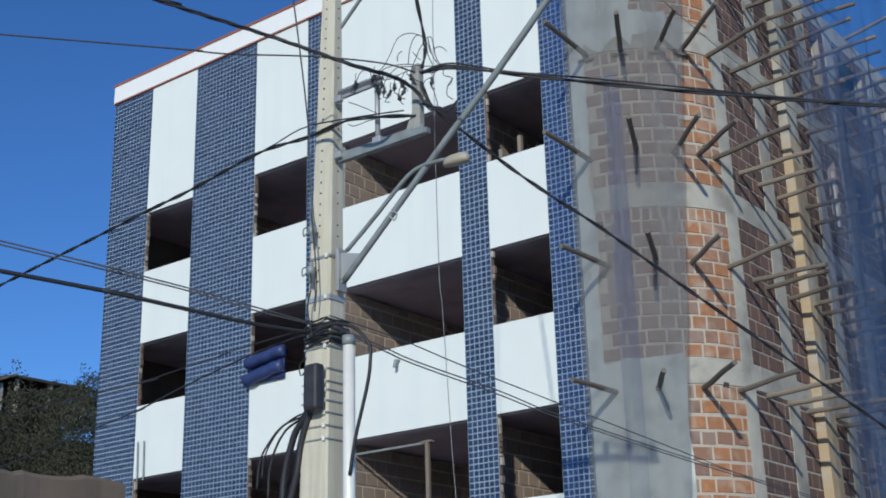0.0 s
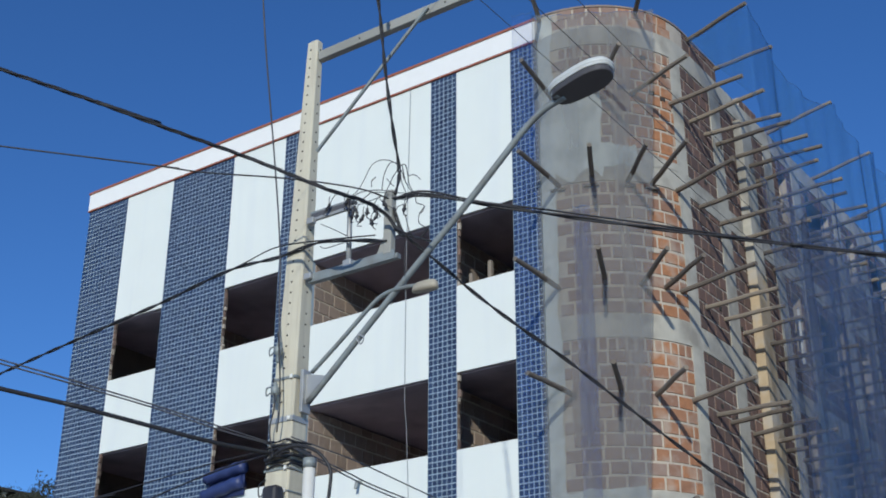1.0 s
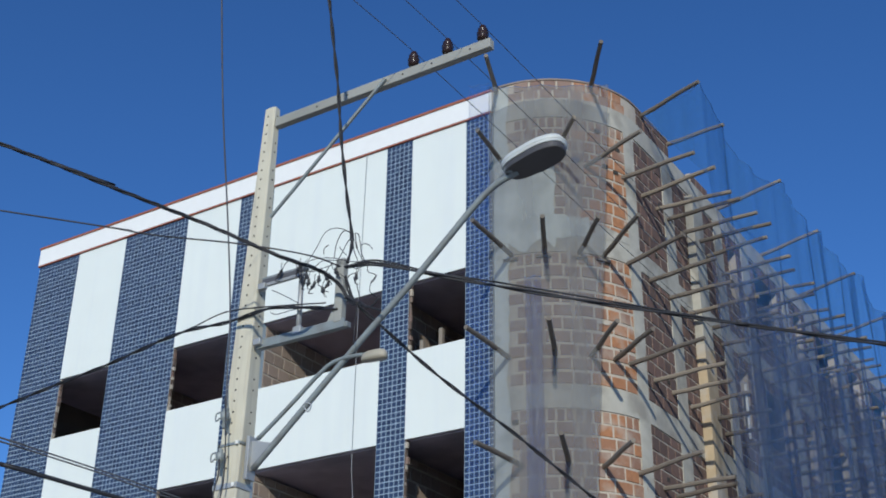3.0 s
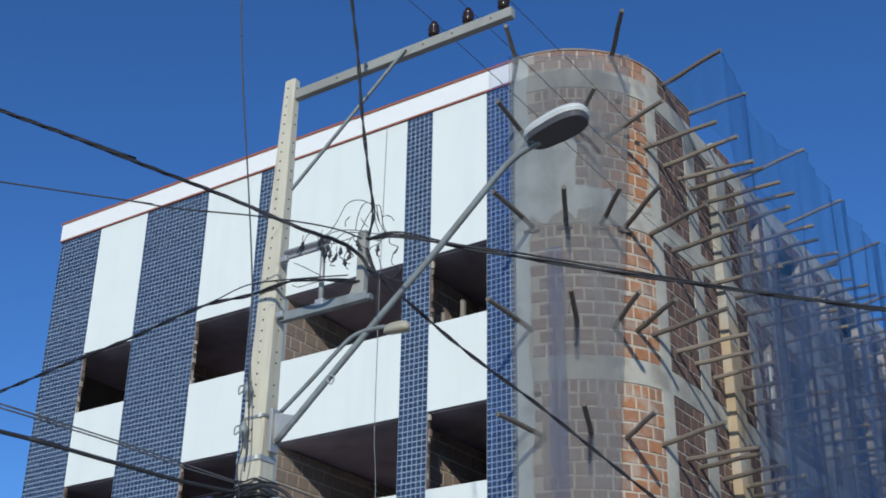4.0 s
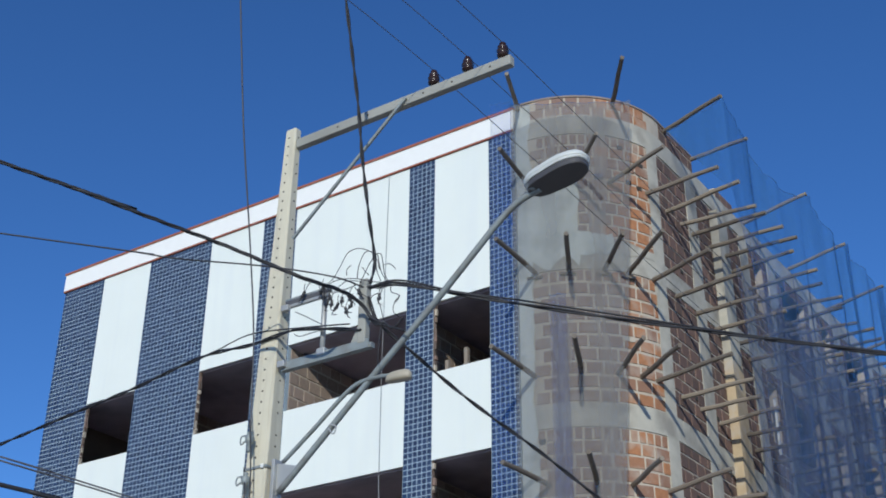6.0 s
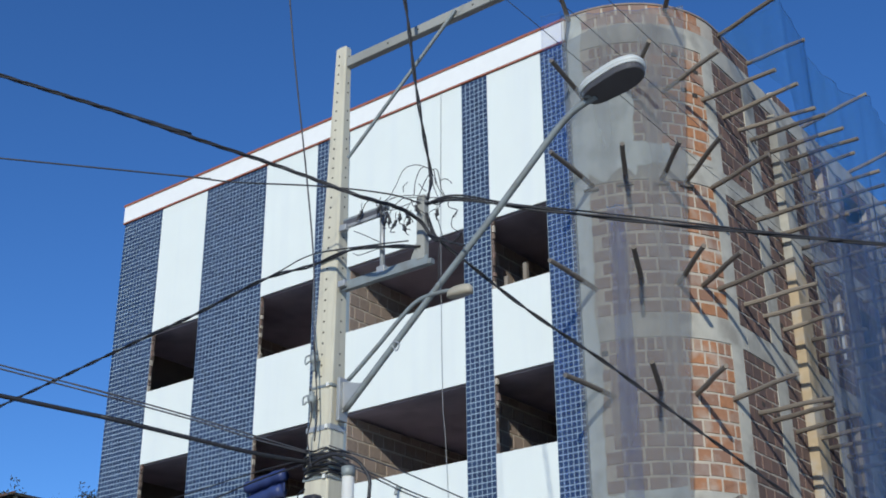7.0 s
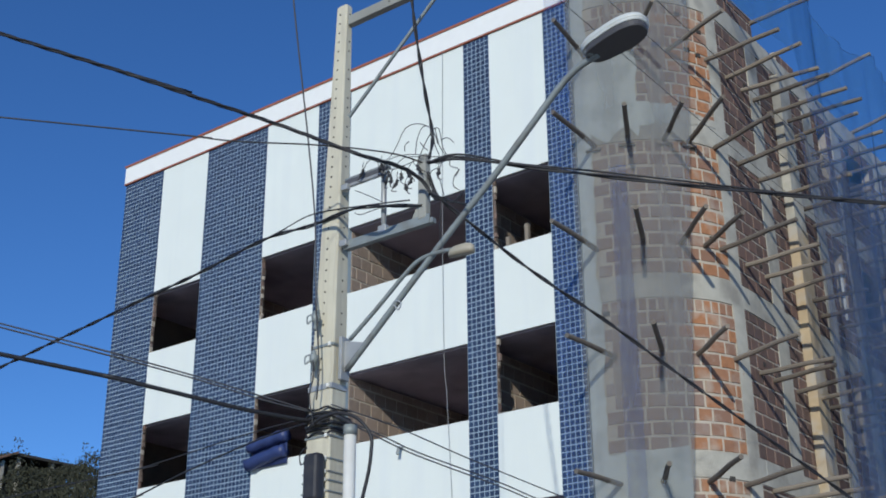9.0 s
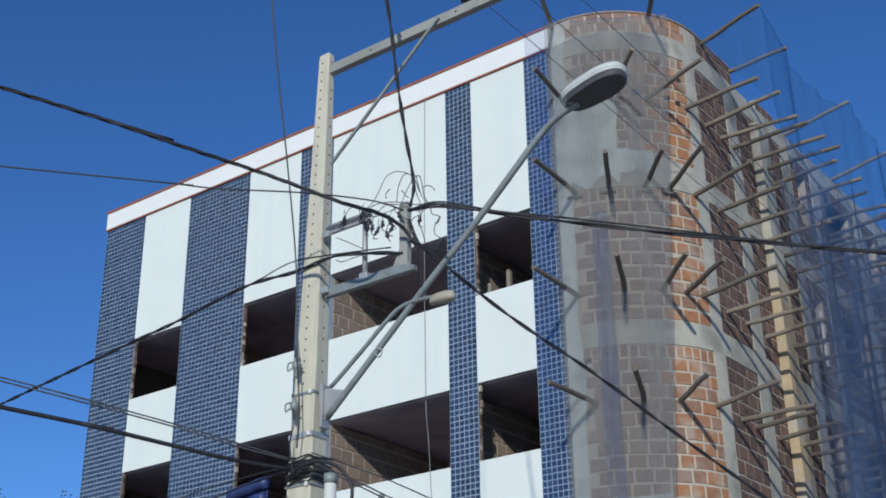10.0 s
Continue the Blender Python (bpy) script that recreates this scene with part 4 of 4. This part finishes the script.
# loose loops of wire at the rack and along the pole
LOOPS = [[(-7.28, 8.46, 7.14), (-7.20, 8.46, 7.18), (-7.12, 8.46, 7.28), (-7.03, 8.46, 7.41), (-6.89, 8.46, 7.42), (-6.73, 8.46, 7.33), (-6.66, 8.46, 7.22), (-6.63, 8.46, 7.12)],
         [(-6.90, 8.46, 7.09), (-6.88, 8.46, 7.24), (-6.82, 8.46, 7.35), (-6.74, 8.46, 7.34), (-6.68, 8.46, 7.23), (-6.66, 8.46, 7.11), (-6.61, 8.46, 6.99)],
         [(-6.84, 8.46, 7.07), (-6.77, 8.46, 7.19), (-6.73, 8.46, 7.24), (-6.68, 8.46, 7.29), (-6.62, 8.46, 7.28), (-6.59, 8.46, 7.17), (-6.57, 8.46, 7.06), (-6.52, 8.46, 6.96)],
         [(-6.66, 8.46, 7.30), (-6.63, 8.46, 7.16), (-6.60, 8.46, 7.07), (-6.54, 8.46, 6.97)],
         [(-6.58, 8.46, 7.15), (-6.53, 8.46, 7.15), (-6.48, 8.46, 7.12), (-6.44, 8.46, 7.07)],
         [(-6.84, 8.46, 7.20), (-6.79, 8.46, 7.13), (-6.75, 8.46, 7.09)],
         [(-7.03, 8.46, 7.17), (-7.03, 8.46, 7.23), (-6.98, 8.46, 7.26)],
         [(-7.58, 8.46, 7.09), (-7.55, 8.46, 7.14), (-7.51, 8.46, 7.20), (-7.45, 8.46, 7.22)],
         [(-7.32, 8.46, 7.08), (-7.22, 8.46, 7.14), (-7.08, 8.46, 7.14), (-6.89, 8.46, 7.09), (-6.71, 8.46, 7.01), (-6.48, 8.46, 6.94)],
         [(-7.38, 8.46, 7.19), (-7.34, 8.46, 7.09), (-7.17, 8.46, 7.02), (-7.03, 8.46, 7.02), (-6.89, 8.46, 7.03)],
         [(-7.17, 8.46, 7.03), (-7.10, 8.46, 7.08), (-7.01, 8.46, 7.10), (-6.84, 8.46, 7.05)],
         [(-6.94, 8.46, 7.07), (-6.91, 8.46, 6.99), (-6.85, 8.46, 6.93), (-6.73, 8.46, 6.84), (-6.70, 8.46, 6.86), (-6.63, 8.46, 6.87)],
         [(-6.61, 8.46, 6.98), (-6.59, 8.46, 6.90), (-6.63, 8.46, 6.81), (-6.60, 8.46, 6.71), (-6.56, 8.46, 6.57)],
         [(-6.49, 8.46, 6.90), (-6.48, 8.46, 6.84), (-6.39, 8.46, 6.78), (-6.44, 8.46, 6.72), (-6.45, 8.46, 6.63), (-6.38, 8.46, 6.56)],
         [(-6.38, 8.46, 6.78), (-6.41, 8.46, 6.73), (-6.44, 8.46, 6.72)],
         [(-6.71, 8.46, 6.96), (-6.62, 8.46, 6.91), (-6.51, 8.46, 6.91), (-6.31, 8.46, 6.87)],
         [(-6.74, 8.46, 6.63), (-6.66, 8.46, 6.60), (-6.58, 8.46, 6.53), (-6.49, 8.46, 6.49), (-6.39, 8.46, 6.44), (-6.31, 8.46, 6.40)],
         [(-6.71, 8.46, 6.61), (-6.64, 8.46, 6.54), (-6.55, 8.46, 6.54), (-6.47, 8.46, 6.47), (-6.41, 8.46, 6.48), (-6.34, 8.46, 6.54)],
         [(-6.57, 8.46, 6.57), (-6.60, 8.46, 6.45), (-6.61, 8.46, 6.28), (-6.61, 8.46, 6.13)],
         [(-7.66, 8.46, 6.70), (-7.58, 8.46, 6.66), (-7.41, 8.46, 6.66), (-7.24, 8.46, 6.65), (-7.03, 8.46, 6.60)],
         [(-7.66, 8.46, 6.94), (-7.51, 8.46, 6.85), (-7.39, 8.46, 6.77), (-7.31, 8.46, 6.72)],
         [(-8.08, 8.36, 5.4), (-8.02, 8.33, 5.1), (-8.06, 8.33, 4.9), (-7.98, 8.31, 4.6)],
         [(-8.03, 8.33, 5.85), (-7.99, 8.34, 5.5), (-7.96, 8.34, 5.1), (-7.97, 8.33, 4.85)],
         [(-8.16, 8.42, 4.45), (-8.24, 8.42, 4.40), (-8.23, 8.42, 4.30), (-8.15, 8.42, 4.32)]]
for k, pts in enumerate(LOOPS):
    cable(pts, 0.0105 if k in (16, 17) else 0.0042 if k < 21 else 0.007, "loose black wire loop at the utility pole", group="loose wires")

VIEW_SCALE = Matrix.Identity(4)

# ---- small things on the front ----
bm = bmesh.new()
for x0, z0, z1, wide in ((-17.36, 7.40, 7.52, 0.115), (-17.40, 7.08, 7.24, 0.125)):
    line = [(x0 + 0.98 * i / 10, FY - 0.10 + 0.015 * math.sin(i * 2.1), z0 + (z1 - z0) * i / 10 + 0.012 * math.sin(i * 1.7 + x0)) for i in range(11)]
    tube(bm, line, wide, 9)
box(bm, -17.3, -16.42, FY - 0.06, FY - 0.03, 7.0, 7.4)
tagged(part("tarpaulin", bm, TARP, smooth=True), "folded blue tarpaulin draped over the window sill", "tarpaulin")
prop = thing("timber_prop", "pale timber prop under a thin beam in the window opening", "prop")
part("post", boxed(-13.38, -13.31, FY + 0.25, FY + 0.32, 2.94, 5.43, bevel=0.012), WOOD, prop)
part("beam", boxed(-15.0, -13.40, FY + 0.26, FY + 0.30, 5.41, 5.445), STEEL_DULL, prop)
part("head_plate", boxed(-13.46, -13.23, FY + 0.24, FY + 0.33, 5.43, 5.46), WOOD, prop)
for x, h in ((-11.08, 0.34), (-11.47, 0.2)):
    tagged(part("timber_stub", boxed(x, x + 0.07, FY + 0.06, FY + 0.13, SILL[0], SILL[0] + h), WOOD), "short timber stub standing on the window sill", "timber")

bm = bmesh.new()
tube(bm, spline([(-12.74, FY - 0.03, 14.31), (-12.77, FY - 0.03, 11.1), (-12.76, FY - 0.03, 8.35), (-12.71, FY - 0.03, 7.64), (-12.66, FY - 0.03, 6.65), (-12.59, FY - 0.03, 5.22), (-12.52, FY - 0.03, 4.2)], 6), 0.005, 6)
tagged(part("hanging_rope", bm, ROPE, smooth=True), "thin grey rope hanging down the white front", "rope")
bm = bmesh.new()
tube(bm, [(-13.7, FY + 0.05, 6.86), (-13.7, FY - 0.10, 6.84), (-13.7, FY - 0.13, 6.72)], 0.03, 8)
tagged(part("drain_spout", bm, STEEL_DULL), "short grey drain spout on the white panel", "drain")
for x in (-20.50, -20.31):
    bm = bmesh.new()
    tube(bm, [(x, FY - 0.05, 5.55), (x - 0.03, FY - 0.05, 6.35)], 0.014, 6)
    tagged(part("steel_rod", bm, STEEL_DULL), "thin dark reinforcing rod before the white panel", "rod", "reinforcing rods")

# ---- far left: hillside, house and wall ----
bm = bmesh.new()
N = 40
grid = [[None] * (N + 1) for _ in range(N + 1)]
for i in range(N + 1):
    for j in range(N + 1):
        x, y = -120 + 90 * i / N, 10 + 80 * j / N
        d = -0.83 * x + 0.56 * y
        h = max(0.0, min(1.0, (d - 34) / 22)) * 12.2 + 0.9 * noise.noise((x * 0.12, y * 0.12, 0)) - 0.3
        if x > -31:
            h = -0.3
        grid[i][j] = bm.verts.new((x, y, h))
for i in range(N):
    for j in range(N):
        bm.faces.new((grid[i][j], grid[i + 1][j], grid[i + 1][j + 1], grid[i][j + 1]))
tagged(part("hillside", bm, EARTH, smooth=True), "steep dark overgrown hillside", "hillside", kind="structure")
verts, faces = [], []
rnd = random.Random(5)
for _ in range(190000):
    az, dist = radians(rnd.uniform(44, 66)), rnd.uniform(38, 62)
    x, y = -math.sin(az) * dist, math.cos(az) * dist
    d = -0.83 * x + 0.56 * y
    ground_z = max(0.0, min(1.0, (d - 34) / 22)) * 12.2
    bush = 0.5 + 0.5 * noise.noise((x * 0.35, y * 0.35, 2.0)) + 0.22 * noise.noise((x * 1.3, y * 1.3, 5.0))
    z = ground_z + rnd.random() ** 0.7 * (2.0 + 4.6 * max(0.0, bush) ** 1.6)
    low = 1.5 if az > radians(56.9) else 0.7 if az < radians(50.5) else 0.0
    c = Vector((x, y, min(z, 13.35 - low + 1.0 * bush - 0.25 * rnd.random())))
    q = Euler((rnd.uniform(0, 6), rnd.uniform(0, 6), rnd.uniform(0, 6))).to_matrix()
    s = rnd.uniform(0.032, 0.08)
    k = len(verts)
    verts += [tuple(c + q @ Vector(p)) for p in ((-s, 0, 0), (0, -s * 0.5, 0.03), (s, 0, 0), (0, s * 0.5, 0.03))]
    faces.append((k, k + 1, k + 2, k + 3))
for _ in range(2500):
    c = Vector((-50.0 + rnd.gauss(0, 0.45), 31.9 + rnd.gauss(0, 0.40), 14.85 + rnd.gauss(0, 0.17)))
    q = Euler((rnd.uniform(0, 6), rnd.uniform(0, 6), rnd.uniform(0, 6))).to_matrix()
    s = rnd.uniform(0.032, 0.08)
    k = len(verts)
    verts += [tuple(c + q @ Vector(p)) for p in ((-s, 0, 0), (0, -s * 0.5, 0.03), (s, 0, 0), (0, s * 0.5, 0.03))]
    faces.append((k, k + 1, k + 2, k + 3))
me = bpy.data.meshes.new("bushes")
me.from_pydata(verts, [], faces)
me.materials.append(LEAF)
tagged(new("bushes", me), "dense dark green bushes and trees on the hillside", "bushes", kind="stuff")
hut = thing("hill_house", "low old house with a flat dark roof above the bushes", "house")
part("roof", boxed(-53, -46.2, 30.4, 34.3, 14.28, 14.40), DARK, hut, "thin dark overhanging roof slab")
bm = bmesh.new()
v = [bm.verts.new((x, y, z + dz)) for x in (-52.0, -46.15) for y, z in ((28.75, 13.62), (30.5, 14.36)) for dz in (0.0, 0.10)]
for f in ((0, 1, 3, 2), (4, 6, 7, 5), (0, 4, 5, 1), (2, 3, 7, 6), (0, 2, 6, 4), (1, 5, 7, 3)):
    bm.faces.new([v[q] for q in f])
part("roof", bm, ROOF_TILE, hut, "sloping old clay lean-to roof")
part("wall", boxed(-52.5, -46.5, 29.10, 30.0, 9.0, 13.70), PIER, hut, "tan rendered wall in the sun")
part("wall", boxed(-52.5, -47.6, 30.0, 33.9, 9.0, 14.28), WALL_OLD, hut, "dark rendered wall under the roof")
for y, top in ((29.02, 13.66), (29.86, 13.98), (30.62, 14.28), (32.26, 14.28), (34.0, 14.28)):
    part("pillar", boxed(-46.49, -46.35, y, y + 0.14, 12.7, top), CONCRETE, hut, "pale pillar")
part("parapet", boxed(-46.7, -46.5, 33.4, 34.1, 13.2, 13.8), WHITE, hut, "pale parapet")
# a weathered wall with a broken top beside the building
bm = bmesh.new()
rows = []
for i in range(61):
    y = 4.0 + 10.45 * i / 60
    top = 5.08 + 0.10 * noise.noise((y * 1.1, 0.4, 2.0)) + 0.06 * noise.noise((y * 5.0, 1.4, 2.0))
    rows.append([bm.verts.new((x + 0.03 * noise.noise((y * 2, z, x)), y, z)) for x, z in ((-18.55, 0.0), (-18.55, top), (-18.46, top + 0.03), (-18.36, top + 0.02), (-18.3, top - 0.05), (-18.3, 2.5), (-18.3, 0.0))])
for a, b in zip(rows, rows[1:]):
    for q in range(6):
        bm.faces.new((a[q], a[q + 1], b[q + 1], b[q]))
bm.faces.new(rows[-1])
bm.faces.new(rows[0][::-1])
tagged(part("old_wall", bm, WALL_OLD), "weathered stained boundary wall beside the building", "wall", kind="structure")

# ---- bricks of the rounded corner ----


def brick_mesh(ln, mat):
    bm = bmesh.new()
    h = 0.096
    a = ln / 2 - 0.017
    back = [bm.verts.new((-0.02, s, t)) for s, t in ((-a, -h), (a, -h), (a, h), (-a, h))]
    front = [bm.verts.new((0.012, s, t)) for s, t in ((-a + 0.007, -h + 0.007), (a - 0.007, -h + 0.007), (a - 0.007, h - 0.007), (-a + 0.007, h - 0.007))]
    bm.faces.new(front)
    for k in range(4):
        bm.faces.new((back[k], back[(k + 1) % 4], front[(k + 1) % 4], front[k]))
    return mesh_of(bm, "brick", mat)


SHAPES = [[brick_mesh(ln, mat) for ln in (0.25, 0.30, 0.35, 0.15)] for mat in (BRICK, BRICK_NET_TONE)]
rnd = random.Random(11)
for z0, z1 in LEVELS[1:] + [(14.40, Z_TOP)]:
    rows = max(1, round((z1 - z0) / 0.226))
    for r in range(rows):
        z = z0 + (z1 - z0) * (r + 0.5) / rows
        s = 0.21 + (0.14 if r % 2 else 0.0) + rnd.uniform(0, 0.03)
        while s < CR * math.pi / 2 - 0.50:
            k = 3 if r == rows - 1 and rows > 3 else rnd.choice((0, 1, 1, 2))
            ln = (0.25, 0.30, 0.35, 0.15)[k]
            a = radians(-90) + (s + ln / 2) / CR
            # past the net's edge the bricks carry the net's dulling in their colour
            o = new("brick", SHAPES[1 if math.degrees(a) + rnd.uniform(-5, 5) < -41 else 0][k])
            rr = CR - 0.012 + rnd.uniform(-0.004, 0.003)
            o.matrix_basis = pose(CX + rr * math.cos(a), CY + rr * math.sin(a), z + rnd.uniform(-0.007, 0.007), rnd.uniform(-1.4, 1.4), rnd.uniform(-1.0, 1.0), math.degrees(a))
            o.parent = corner
            s += ln
